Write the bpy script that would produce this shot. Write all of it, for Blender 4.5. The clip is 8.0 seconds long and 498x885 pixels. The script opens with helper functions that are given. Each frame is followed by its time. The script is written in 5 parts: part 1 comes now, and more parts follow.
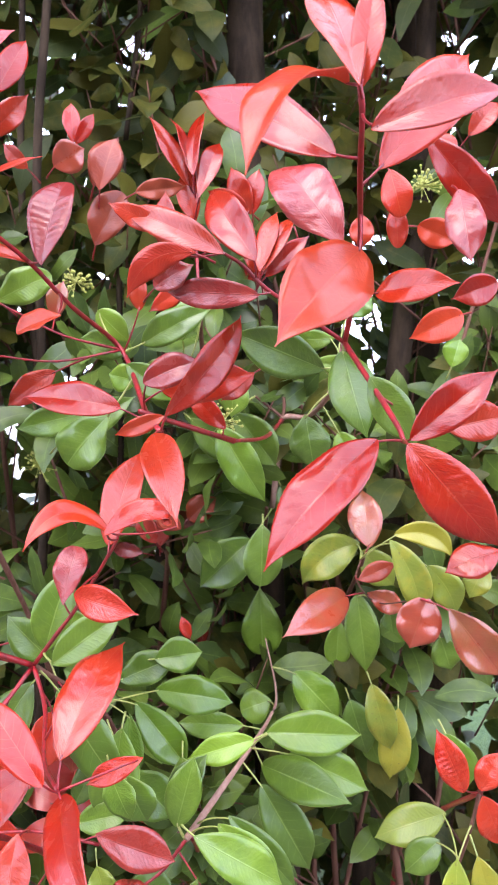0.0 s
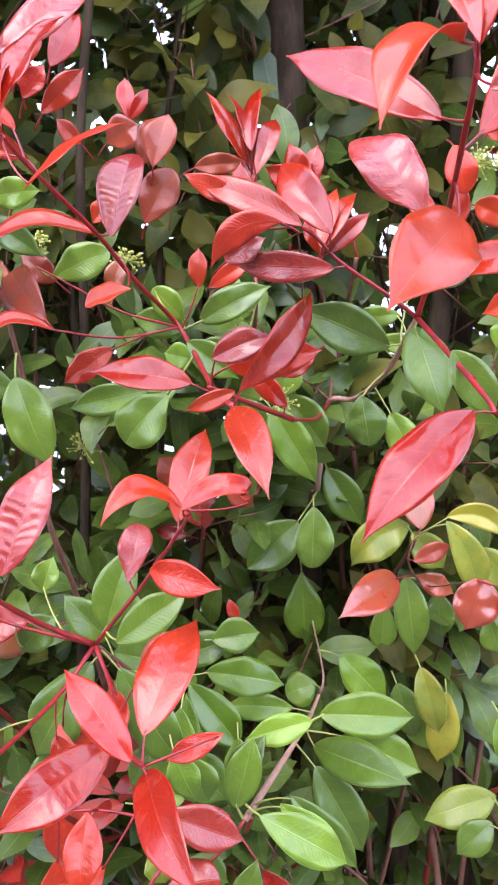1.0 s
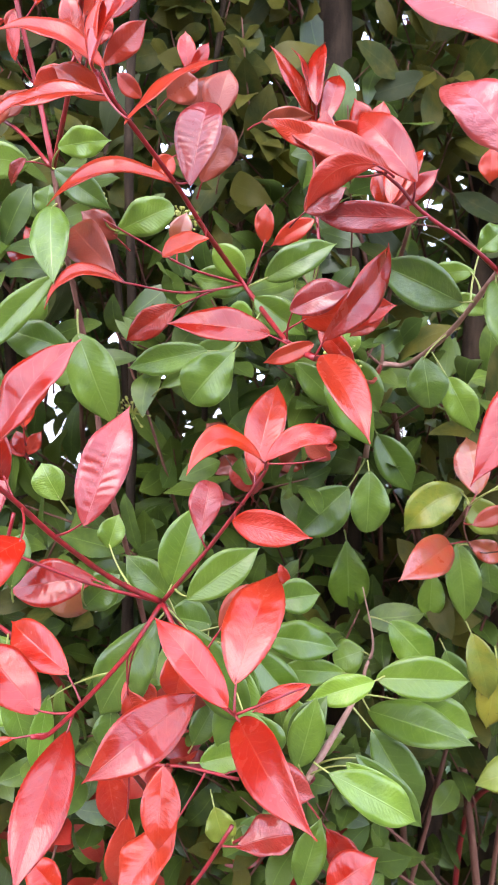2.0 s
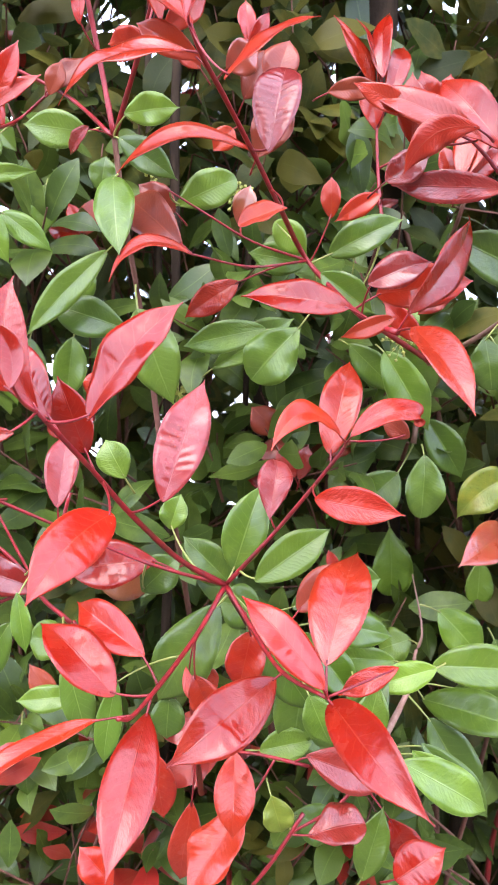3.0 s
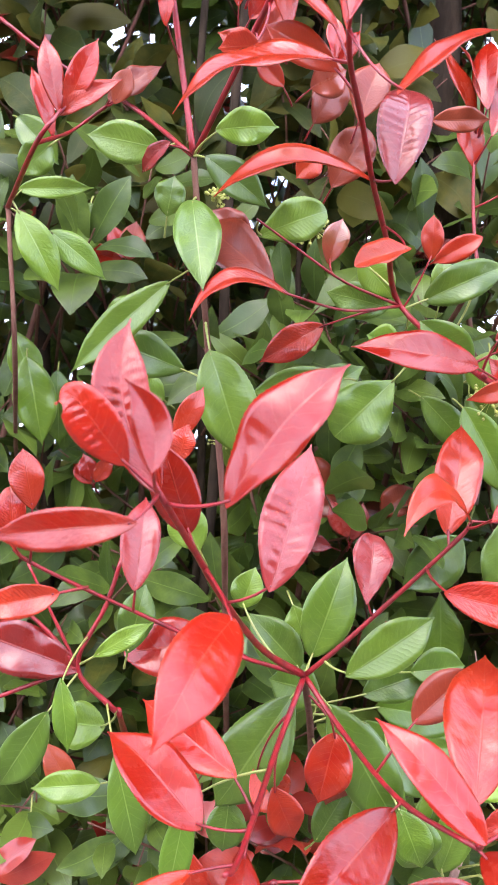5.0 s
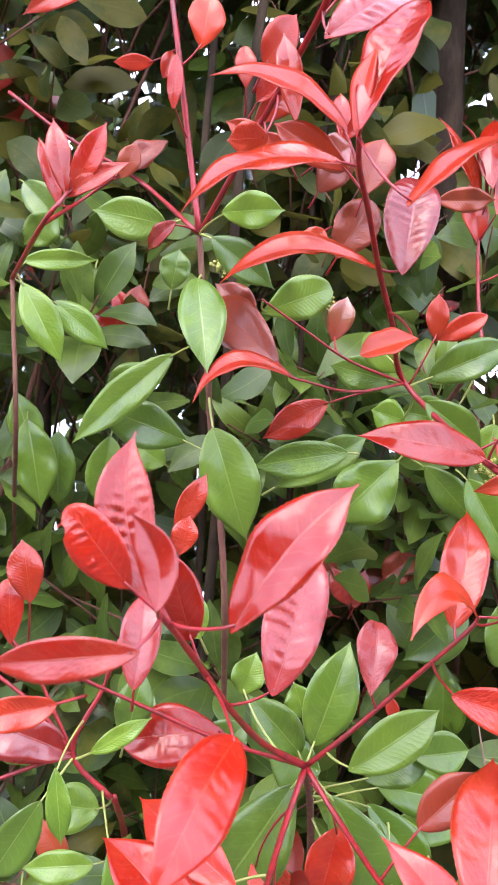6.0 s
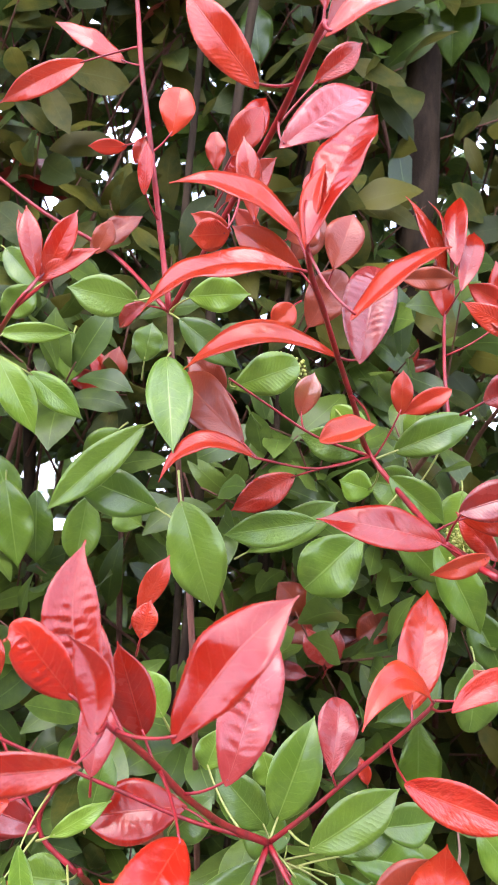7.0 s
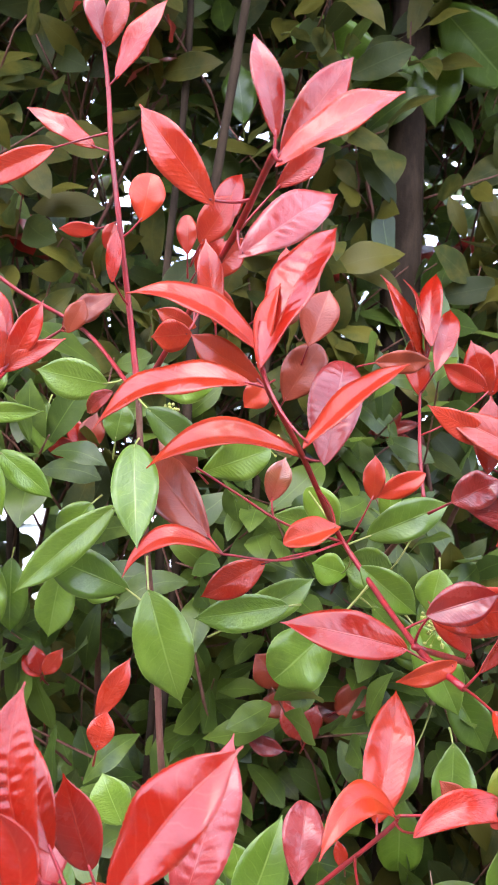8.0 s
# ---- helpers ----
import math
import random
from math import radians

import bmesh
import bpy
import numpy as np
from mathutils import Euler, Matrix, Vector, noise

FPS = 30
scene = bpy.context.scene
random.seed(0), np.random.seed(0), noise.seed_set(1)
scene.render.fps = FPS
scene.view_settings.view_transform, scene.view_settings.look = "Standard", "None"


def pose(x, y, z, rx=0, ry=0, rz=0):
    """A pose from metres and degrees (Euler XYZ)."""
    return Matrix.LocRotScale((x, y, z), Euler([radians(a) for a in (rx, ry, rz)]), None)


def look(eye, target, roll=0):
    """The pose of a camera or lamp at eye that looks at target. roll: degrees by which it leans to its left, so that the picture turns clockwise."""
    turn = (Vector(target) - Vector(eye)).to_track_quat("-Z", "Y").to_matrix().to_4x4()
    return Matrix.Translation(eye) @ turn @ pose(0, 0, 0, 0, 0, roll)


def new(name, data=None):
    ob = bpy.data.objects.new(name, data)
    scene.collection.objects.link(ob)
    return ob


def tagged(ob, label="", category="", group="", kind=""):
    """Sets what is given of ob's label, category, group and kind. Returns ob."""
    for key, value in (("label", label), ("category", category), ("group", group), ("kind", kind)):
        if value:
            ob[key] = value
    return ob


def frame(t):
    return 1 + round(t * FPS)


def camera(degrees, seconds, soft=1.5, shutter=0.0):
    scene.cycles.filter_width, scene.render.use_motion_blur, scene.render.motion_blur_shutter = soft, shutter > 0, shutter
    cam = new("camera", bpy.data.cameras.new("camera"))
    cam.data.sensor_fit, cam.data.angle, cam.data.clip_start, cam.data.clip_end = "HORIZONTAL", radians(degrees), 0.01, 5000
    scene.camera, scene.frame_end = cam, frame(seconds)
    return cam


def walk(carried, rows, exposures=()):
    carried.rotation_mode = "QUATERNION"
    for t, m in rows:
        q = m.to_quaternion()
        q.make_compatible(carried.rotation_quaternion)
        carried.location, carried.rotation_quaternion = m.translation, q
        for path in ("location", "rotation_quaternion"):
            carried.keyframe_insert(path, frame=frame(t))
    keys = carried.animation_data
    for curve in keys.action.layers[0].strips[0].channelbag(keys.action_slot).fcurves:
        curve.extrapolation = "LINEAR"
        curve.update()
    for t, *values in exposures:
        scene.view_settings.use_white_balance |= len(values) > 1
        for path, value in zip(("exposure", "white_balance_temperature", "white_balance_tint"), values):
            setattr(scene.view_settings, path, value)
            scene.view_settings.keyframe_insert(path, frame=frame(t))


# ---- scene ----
cam = camera(37.4, 8.0)
# a wide phone lens, sharp at the young shoots
cam.data.dof.use_dof = True
cam.data.dof.focus_distance, cam.data.dof.aperture_fstop = 0.54, 24.0
PATH = [
    (0, (0.0124, 0.0167, 1.414), (0.0077, 2.0131, 1.2937), 0.40),
    (0.5, (-0.0123, 0.0177, 1.4068), (-0.0141, 2.0135, 1.2764), 0.42),
    (1, (-0.0482, 0.0226, 1.3984), (-0.0454, 2.0179, 1.2614), 0.59),
    (1.5, (-0.0788, 0.0247, 1.383), (-0.0736, 2.0189, 1.2318), 0.79),
    (1.7, (-0.0926, 0.0253, 1.3769), (-0.0864, 2.0189, 1.2167), 0.84),
    (2.8, (-0.1651, 0.0412, 1.3527), (-0.1349, 2.0334, 1.179), 1.69),
    (3, (-0.1775, 0.0454, 1.35), (-0.1478, 2.0373, 1.173), 1.61),
    (3.5, (-0.2121, 0.0603, 1.3413), (-0.1614, 2.0514, 1.1597), 2.14),
    (4, (-0.2499, 0.0845, 1.3496), (-0.1842, 2.0752, 1.1684), 2.63),
    (4.5, (-0.2598, 0.1202, 1.3586), (-0.1709, 2.1111, 1.19), 3.29),
    (4.7, (-0.2668, 0.1278, 1.3625), (-0.1539, 2.1194, 1.2185), 3.77),
    (6, (-0.2811, 0.1443, 1.4102), (-0.1551, 2.1401, 1.3785), 4.95),
    (6.5, (-0.2657, 0.1408, 1.4354), (-0.1371, 2.1367, 1.4326), 5.06),
    (7, (-0.2612, 0.1308, 1.4526), (-0.1344, 2.1265, 1.4873), 5.20),
    (7.5, (-0.255, 0.1287, 1.4756), (-0.1339, 2.1242, 1.5341), 5.27),
    (8, (-0.2406, 0.1367, 1.5106), (-0.1204, 2.1313, 1.5957), 5.48),
]
walk(cam, [(t, look(eye, target, roll)) for t, eye, target, roll in PATH],
     exposures=[(0.0, 2.20, 6850, 12), (8.0, 2.20, 6850, 12)])

# ---- daylight: a bright, thinly overcast sky ----
world = bpy.data.worlds.new("sky")
scene.world = world
world.use_nodes = True
sky = world.node_tree.nodes.new("ShaderNodeTexSky")
sky.sky_type = "NISHITA"
sky.sun_disc = False
sky.sun_elevation, sky.sun_rotation = radians(58), radians(205)
sky.air_density, sky.dust_density, sky.ozone_density = 1.0, 4.0, 1.0
background = world.node_tree.nodes["Background"]
background.inputs["Strength"].default_value = 0.15
veil = world.node_tree.nodes.new("ShaderNodeMix")
veil.data_type = "RGBA"
veil.inputs[0].default_value = 0.75
clouds = world.node_tree.nodes.new("ShaderNodeTexNoise")
clouds.inputs["Scale"].default_value, clouds.inputs["Detail"].default_value = 2.6, 5.0
billow = world.node_tree.nodes.new("ShaderNodeMix")
billow.data_type = "RGBA"
billow.inputs[6].default_value, billow.inputs[7].default_value = (3.6, 5.2, 9.4, 1.0), (14.6, 16.6, 23.2, 1.0)
spread = world.node_tree.nodes.new("ShaderNodeMapRange")
spread.inputs[1].default_value, spread.inputs[2].default_value = 0.36, 0.62
compass = world.node_tree.nodes.new("ShaderNodeTexCoord")
world.node_tree.links.new(compass.outputs["Generated"], clouds.inputs["Vector"])
world.node_tree.links.new(clouds.outputs[0], spread.inputs[0])
world.node_tree.links.new(spread.outputs[0], billow.inputs[0])
world.node_tree.links.new(billow.outputs[2], veil.inputs[7])
world.node_tree.links.new(sky.outputs[0], veil.inputs[6])
world.node_tree.links.new(veil.outputs[2], background.inputs["Color"])
sun_data = bpy.data.lights.new("sun", "SUN")
sun_data.energy, sun_data.angle, sun_data.color = 0.4, radians(30), (1.0, 0.96, 0.90)
sun = new("sun", sun_data)
sun.matrix_world = look((-0.9, -1.0, 4.2), (-0.1, 0.7, 1.3))

# ---- materials ----


class Nodes:
    """A short hand for building node trees."""

    def __init__(self, name):
        self.mat = bpy.data.materials.new(name)
        self.mat.use_nodes = True
        self.tree = self.mat.node_tree
        self.shader = self.tree.nodes["Principled BSDF"]
        self.out = self.tree.nodes["Material Output"]

    def node(self, kind, operation="", data_type="", blend_type="", interpolation_type="", feature=""):
        n = self.tree.nodes.new(kind)
        if operation:
            n.operation = operation
        if data_type:
            n.data_type = data_type
        if blend_type:
            n.blend_type = blend_type
        if interpolation_type:
            n.interpolation_type = interpolation_type
        if feature:
            n.feature = feature
        return n

    def put(self, socket, value):
        if isinstance(value, bpy.types.NodeSocket):
            self.tree.links.new(value, socket)
        elif isinstance(value, tuple) and len(value) == 3:
            socket.default_value = (*value, 1.0) if socket.type == "RGBA" else value
        else:
            socket.default_value = value

    def math(self, operation, a, b=0.0, c=0.0):
        n = self.node("ShaderNodeMath", operation=operation)
        for socket, value in zip(n.inputs, (a, b, c)):
            self.put(socket, value)
        return n.outputs[0]

    def step(self, value, low, high, to_low=0.0, to_high=1.0):
        n = self.node("ShaderNodeMapRange", interpolation_type="SMOOTHSTEP")
        for socket, v in zip(n.inputs, (value, low, high, to_low, to_high)):
            self.put(socket, v)
        return n.outputs[0]

    def mix(self, factor, a, b, how="MIX"):
        n = self.node("ShaderNodeMix", data_type="RGBA", blend_type=how)
        self.put(n.inputs[0], factor)
        self.put(n.inputs[6], a)
        self.put(n.inputs[7], b)
        return n.outputs[2]

    def noise(self, vector, scale, detail=3.0, rough=0.55):
        n = self.node("ShaderNodeTexNoise")
        self.put(n.inputs["Vector"], vector)
        for key, value in (("Scale", scale), ("Detail", detail), ("Roughness", rough)):
            n.inputs[key].default_value = value
        return n.outputs[0]

    def bump(self, height, strength, distance=0.001):
        n = self.node("ShaderNodeBump")
        n.inputs["Strength"].default_value = strength
        n.inputs["Distance"].default_value = distance
        self.put(n.inputs["Height"], height)
        self.put(self.shader.inputs["Normal"], n.outputs[0])
        return n.outputs[0]


def leaf_material(name, base, other, rib, rough=0.33, shine=0.6, coat=0.35, passing=0.2, veins=0.5, island=False, spots=0.0):
    """A waxy leaf: midrib and side veins along its own length, mottled between two hues, thin enough to let some light through."""
    k = Nodes(name)
    uv = k.node("ShaderNodeTexCoord")
    part = k.node("ShaderNodeSeparateXYZ")
    k.put(part.inputs[0], uv.outputs["UV"])
    across = k.math("MULTIPLY", k.math("ABSOLUTE", k.math("SUBTRACT", part.outputs[0], 0.5)), 2.0)
    along = part.outputs[1]
    midrib = k.math("SUBTRACT", 1.0, k.step(across, 0.008, 0.045))
    wobble = k.math("MULTIPLY", k.noise(uv.outputs["Object"], 70.0, 2.0), 0.11)
    slant = k.math("ADD", k.math("SUBTRACT", along, k.math("MULTIPLY", across, 0.16)), wobble)
    ripple = k.math("SINE", k.math("MULTIPLY", slant, 2 * math.pi * 10.0))
    vein = k.math("MULTIPLY", k.step(ripple, 0.90, 1.0), k.step(across, 1.0, 0.35))
    if island:
        chance = k.node("ShaderNodeNewGeometry").outputs["Random Per Island"]
    else:
        chance = k.node("ShaderNodeObjectInfo").outputs["Random"]
    blotch = k.noise(uv.outputs["Object"], 38.0, 4.0, 0.6)
    grain = k.noise(uv.outputs["Object"], 900.0, 2.0)
    hue = k.mix(k.step(k.math("ADD", blotch, k.math("MULTIPLY", k.math("SUBTRACT", chance, 0.5), 0.5)), 0.30, 0.72), base, other)
    hue = k.mix(k.math("MULTIPLY", grain, 0.22), hue, (0.0, 0.0, 0.0))
    hue = k.mix(k.math("MULTIPLY", vein, 0.14 * veins), hue, rib)
    hue = k.mix(k.math("MULTIPLY", midrib, 0.34 if base[1] > base[0] else 0.20), hue, rib)
    hue = k.mix(k.math("MULTIPLY", k.step(across, 0.955, 0.985), 0.30), hue, rib)
    if spots:
        speck = k.step(k.noise(uv.outputs["Object"], 260.0, 1.0), 0.70, 0.75)
        hue = k.mix(k.math("MULTIPLY", speck, spots), hue, (0.10, 0.06, 0.02))
    tone = k.node("ShaderNodeHueSaturation")
    k.put(tone.inputs["Color"], hue)
    k.put(tone.inputs["Value"], k.step(k.math("FRACT", k.math("MULTIPLY", chance, 7.31)), 0.0, 1.0, 0.78, 1.18))
    k.put(k.shader.inputs["Base Color"], tone.outputs[0])
    k.put(k.shader.inputs["Roughness"], k.step(blotch, 0.2, 0.8, rough - 0.06, rough + 0.10))
    k.shader.inputs["Specular IOR Level"].default_value = shine
    k.shader.inputs["IOR"].default_value = 1.52
    k.shader.inputs["Coat Weight"].default_value = coat
    k.shader.inputs["Coat Roughness"].default_value = 0.07
    k.shader.inputs["Coat IOR"].default_value = 1.55
    quilt = k.math("MULTIPLY", k.math("ABSOLUTE", ripple), k.step(across, 0.02, 0.30))
    height = k.math("ADD", k.math("MULTIPLY", quilt, k.step(k.math("ADD", blotch, k.math("MULTIPLY", chance, 0.25)), 0.52, 0.90, 0.01, 0.17)), k.math("MULTIPLY", k.noise(uv.outputs["Object"], 70.0, 3.0), 0.8))
    cells = k.node("ShaderNodeTexVoronoi", feature="DISTANCE_TO_EDGE")
    k.put(cells.inputs["Vector"], uv.outputs["Object"])
    cells.inputs["Scale"].default_value = 420.0
    height = k.math("ADD", height, k.math("MULTIPLY", k.step(cells.outputs["Distance"], 0.0, 0.25), 0.015))
    pucker = k.node("ShaderNodeTexNoise")
    squeeze = k.node("ShaderNodeMapping")
    squeeze.inputs["Scale"].default_value = (5.0, 26.0, 1.0)
    leaning = k.node("ShaderNodeCombineXYZ")
    k.put(leaning.inputs[0], across)
    k.put(leaning.inputs[1], k.math("SUBTRACT", along, k.math("MULTIPLY", across, 0.16)))
    k.put(leaning.inputs[2], k.math("MULTIPLY", chance, 40.0))
    k.put(squeeze.inputs["Vector"], leaning.outputs[0])
    k.put(pucker.inputs["Vector"], squeeze.outputs[0])
    pucker.inputs["Scale"].default_value, pucker.inputs["Detail"].default_value = 1.0, 2.0
    height = k.math("ADD", height, k.math("MULTIPLY", k.math("MULTIPLY", pucker.outputs[0], k.step(across, 0.0, 0.3)), k.step(k.math("FRACT", k.math("MULTIPLY", chance, 3.7)), 0.2, 1.0, 0.15, 0.9)))
    height = k.math("SUBTRACT", height, k.math("MULTIPLY", midrib, 0.22))
    normal = k.bump(height, 0.55 * veins + 0.1, 0.0013)
    glow = k.node("ShaderNodeBsdfTranslucent")
    light = k.node("ShaderNodeGamma")
    k.put(light.inputs[0], tone.outputs[0])
    light.inputs[1].default_value = 0.82
    k.put(glow.inputs["Color"], light.outputs[0])
    k.put(glow.inputs["Normal"], normal)
    both = k.node("ShaderNodeMixShader")
    both.inputs[0].default_value = passing
    k.tree.links.new(k.shader.outputs[0], both.inputs[1])
    k.tree.links.new(glow.outputs[0], both.inputs[2])
    k.tree.links.new(both.outputs[0], k.out.inputs["Surface"])
    return k.mat


def bark_material(name, base, other, rough=0.7, scale=60.0, depth=0.5, shine=0.3):
    k = Nodes(name)
    co = k.node("ShaderNodeTexCoord").outputs["Object"]
    stretch = k.node("ShaderNodeMapping")
    stretch.inputs["Scale"].default_value = (1.0, 1.0, 0.25)
    k.put(stretch.inputs["Vector"], co)
    rough_bark = k.noise(stretch.outputs[0], scale, 5.0, 0.65)
    fine = k.noise(co, scale * 7.0, 3.0)
    hue = k.mix(k.step(rough_bark, 0.35, 0.68), base, other)
    hue = k.mix(k.math("MULTIPLY", fine, 0.3), hue, (0.02, 0.015, 0.012))
    k.put(k.shader.inputs["Base Color"], hue)
    k.shader.inputs["Roughness"].default_value = rough
    k.shader.inputs["Specular IOR Level"].default_value = shine
    k.bump(k.math("ADD", rough_bark, k.math("MULTIPLY", fine, 0.4)), depth, 0.002)
    return k.mat


TOPS = {
    "red": leaf_material("young_red_leaf", (0.37, 0.014, 0.005), (0.45, 0.034, 0.011), (0.56, 0.10, 0.05), 0.23, 0.32, 0.38, 0.32, 0.9),
    "orange": leaf_material("coral_leaf", (0.54, 0.048, 0.012), (0.50, 0.030, 0.010), (0.56, 0.14, 0.05), 0.32, 0.3, 0.3, 0.36, 0.6),
    "bronze": leaf_material("bronze_red_leaf", (0.225, 0.028, 0.010), (0.29, 0.044, 0.014), (0.43, 0.11, 0.05), 0.40, 0.3, 0.25, 0.22, 0.6),
    "dusky": leaf_material("dusky_crimson_leaf", (0.25, 0.016, 0.012), (0.34, 0.030, 0.018), (0.36, 0.07, 0.05), 0.25, 0.36, 0.4, 0.20, 0.8),
    # red leaf paled to pink, with the sky's reflection put into its colour
    "skylit": leaf_material("skylit_red_leaf", (0.33, 0.034, 0.030), (0.39, 0.054, 0.046), (0.48, 0.13, 0.10), 0.25, 0.34, 0.34, 0.28, 0.8),
    "salmon": leaf_material("salmon_leaf", (0.36, 0.050, 0.020), (0.32, 0.090, 0.024), (0.40, 0.14, 0.07), 0.30, 0.5, 0.6, 0.24, 0.6),
    "green": leaf_material("mature_green_leaf", (0.092, 0.158, 0.014), (0.146, 0.228, 0.020), (0.28, 0.38, 0.09), 0.34, 0.42, 0.2, 0.28, 0.7),
    "bright": leaf_material("fresh_green_leaf", (0.120, 0.212, 0.014), (0.174, 0.272, 0.020), (0.36, 0.48, 0.12), 0.34, 0.42, 0.2, 0.26, 0.6),
    "yellow": leaf_material("yellowing_leaf", (0.34, 0.29, 0.022), (0.20, 0.24, 0.020), (0.44, 0.44, 0.08), 0.42, 0.5, 0.2, 0.28, 0.6, spots=0.5),
}
UNDERS = {
    "red": leaf_material("young_red_underside", (0.56, 0.055, 0.030), (0.60, 0.080, 0.045), (0.60, 0.16, 0.09), 0.50, 0.4, 0.0, 0.30, 0.7),
    "bronze": leaf_material("bronze_underside", (0.34, 0.070, 0.045), (0.40, 0.09, 0.06), (0.46, 0.16, 0.10), 0.55, 0.3, 0.0, 0.20, 0.7),
    "green": leaf_material("green_underside", (0.16, 0.27, 0.06), (0.20, 0.32, 0.08), (0.32, 0.42, 0.15), 0.55, 0.3, 0.0, 0.20, 0.7),
}
UNDERS["orange"] = UNDERS["salmon"] = UNDERS["skylit"] = UNDERS["red"]
UNDERS["dusky"] = UNDERS["bronze"]
UNDERS["bright"] = UNDERS["yellow"] = UNDERS["green"]
STEMS = {
    "redstem": bark_material("red_shoot_skin", (0.31, 0.009, 0.014), (0.17, 0.010, 0.012), 0.36, 110.0, 0.18, 0.45),
    "oldstem": bark_material("brown_twig_bark", (0.13, 0.042, 0.026), (0.17, 0.075, 0.045), 0.75, 150.0, 0.5),
    "palestem": bark_material("pinkish_twig_bark", (0.36, 0.20, 0.15), (0.30, 0.15, 0.10), 0.7, 150.0, 0.4),
    "greenstalk": bark_material("green_stalk_skin", (0.26, 0.30, 0.06), (0.32, 0.30, 0.08), 0.5, 200.0, 0.1, 0.5),
}
BUDS = bark_material("yellow_green_flower_buds", (0.34, 0.36, 0.06), (0.42, 0.40, 0.12), 0.6, 300.0, 0.1)
TRUNK_BARK = bark_material("dark_trunk_bark", (0.022, 0.014, 0.009), (0.052, 0.033, 0.020), 0.9, 45.0, 0.8, 0.08)
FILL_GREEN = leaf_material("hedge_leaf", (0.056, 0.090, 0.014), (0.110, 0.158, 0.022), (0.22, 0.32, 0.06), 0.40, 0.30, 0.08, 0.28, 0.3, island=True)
# olive leaves, darkened so that their colour holds the hedge's inner shade
FILL_SHADED_OLIVE = leaf_material("shade_darkened_olive_leaf", (0.100, 0.086, 0.012), (0.040, 0.052, 0.010), (0.13, 0.15, 0.04), 0.5, 0.18, 0.0, 0.34, 0.3, island=True)
FILL_RED = leaf_material("inner_red_leaf", (0.34, 0.018, 0.012), (0.40, 0.04, 0.020), (0.42, 0.12, 0.07), 0.36, 0.4, 0.3, 0.24, 0.4, island=True)


# dark tone of the added, unseen screen that leaves reflect
UNSEEN_SCREEN = bark_material("unseen_screen_dark", (0.030, 0.045, 0.018), (0.060, 0.080, 0.030), 0.9, 3.0, 0.6)


def ground_material():
    k = Nodes("leaf_litter_and_grass")
    co = k.node("ShaderNodeTexCoord").outputs["Object"]
    litter = k.noise(co, 35.0, 6.0, 0.7)
    patch = k.noise(co, 2.2, 4.0)
    soil = k.mix(k.step(litter, 0.35, 0.65), (0.10, 0.070, 0.050), (0.23, 0.17, 0.12))
    grass = k.mix(k.step(litter, 0.3, 0.7), (0.045, 0.085, 0.018), (0.10, 0.15, 0.035))
    away = k.node("ShaderNodeSeparateXYZ")
    k.put(away.inputs[0], co)
    lawn = k.step(k.math("ADD", away.outputs[1], k.math("MULTIPLY", patch, 0.8)), 2.0, 2.7)
    # unseen paving, added on the open side to bounce light up to the leaves
    paving = k.mix(litter, (0.13, 0.115, 0.095), (0.18, 0.16, 0.135))
    bed = k.step(away.outputs[1], 0.30, 0.36)
    pale = k.mix(litter, (0.48, 0.46, 0.43), (0.58, 0.56, 0.53))
    terrace = k.step(away.outputs[1], 5.0, 5.05)
    k.put(k.shader.inputs["Base Color"], k.mix(bed, paving, k.mix(terrace, k.mix(lawn, soil, grass), pale)))
    k.shader.inputs["Roughness"].default_value = 0.95
    k.bump(litter, 0.8, 0.02)
    return k.mat


GROUND = ground_material()

# ---- the ground ----


def mesh_object(name, verts, faces, materials, parent=None, slots=None, uvs=None, smooth=True):
    me = bpy.data.meshes.new(name)
    me.from_pydata([tuple(v) for v in verts], [], [tuple(f) for f in faces])
    for m in materials:
        me.materials.append(m)
    if slots is not None:
        me.polygons.foreach_set("material_index", np.asarray(slots, np.int32))
    if uvs is not None:
        index = np.empty(len(me.loops), np.int32)
        me.loops.foreach_get("vertex_index", index)
        me.uv_layers.new(name="UVMap").data.foreach_set("uv", np.asarray(uvs, np.float32)[index].ravel())
    if smooth:
        me.polygons.foreach_set("use_smooth", np.ones(len(me.polygons), bool))
    me.update()
    ob = new(name, me)
    if parent is not None:
        ob.parent = parent
        ob.matrix_parent_inverse = parent.matrix_world.inverted()
    return ob


def build_ground():
    steps = sorted({round(s * (0.15 * n) ** 1.9, 3) for n in range(24) for s in (-1, 1)} | {-900.0, 900.0})
    verts, faces = [], []
    for y in steps:
        for x in steps:
            low = 0.02 * noise.noise(Vector((x * 1.3, y * 1.3, 0.3))) if abs(x) < 8 and abs(y) < 8 else 0.0
            verts.append((x, y, low - 0.02))
    n = len(steps)
    for j in range(n - 1):
        for i in range(n - 1):
            faces.append((j * n + i, j * n + i + 1, (j + 1) * n + i + 1, (j + 1) * n + i))
    tagged(mesh_object("ground", verts, faces, [GROUND]), "soil with leaf litter between added unseen paving and lawn before a pale terrace", "ground", kind="structure")


build_ground()


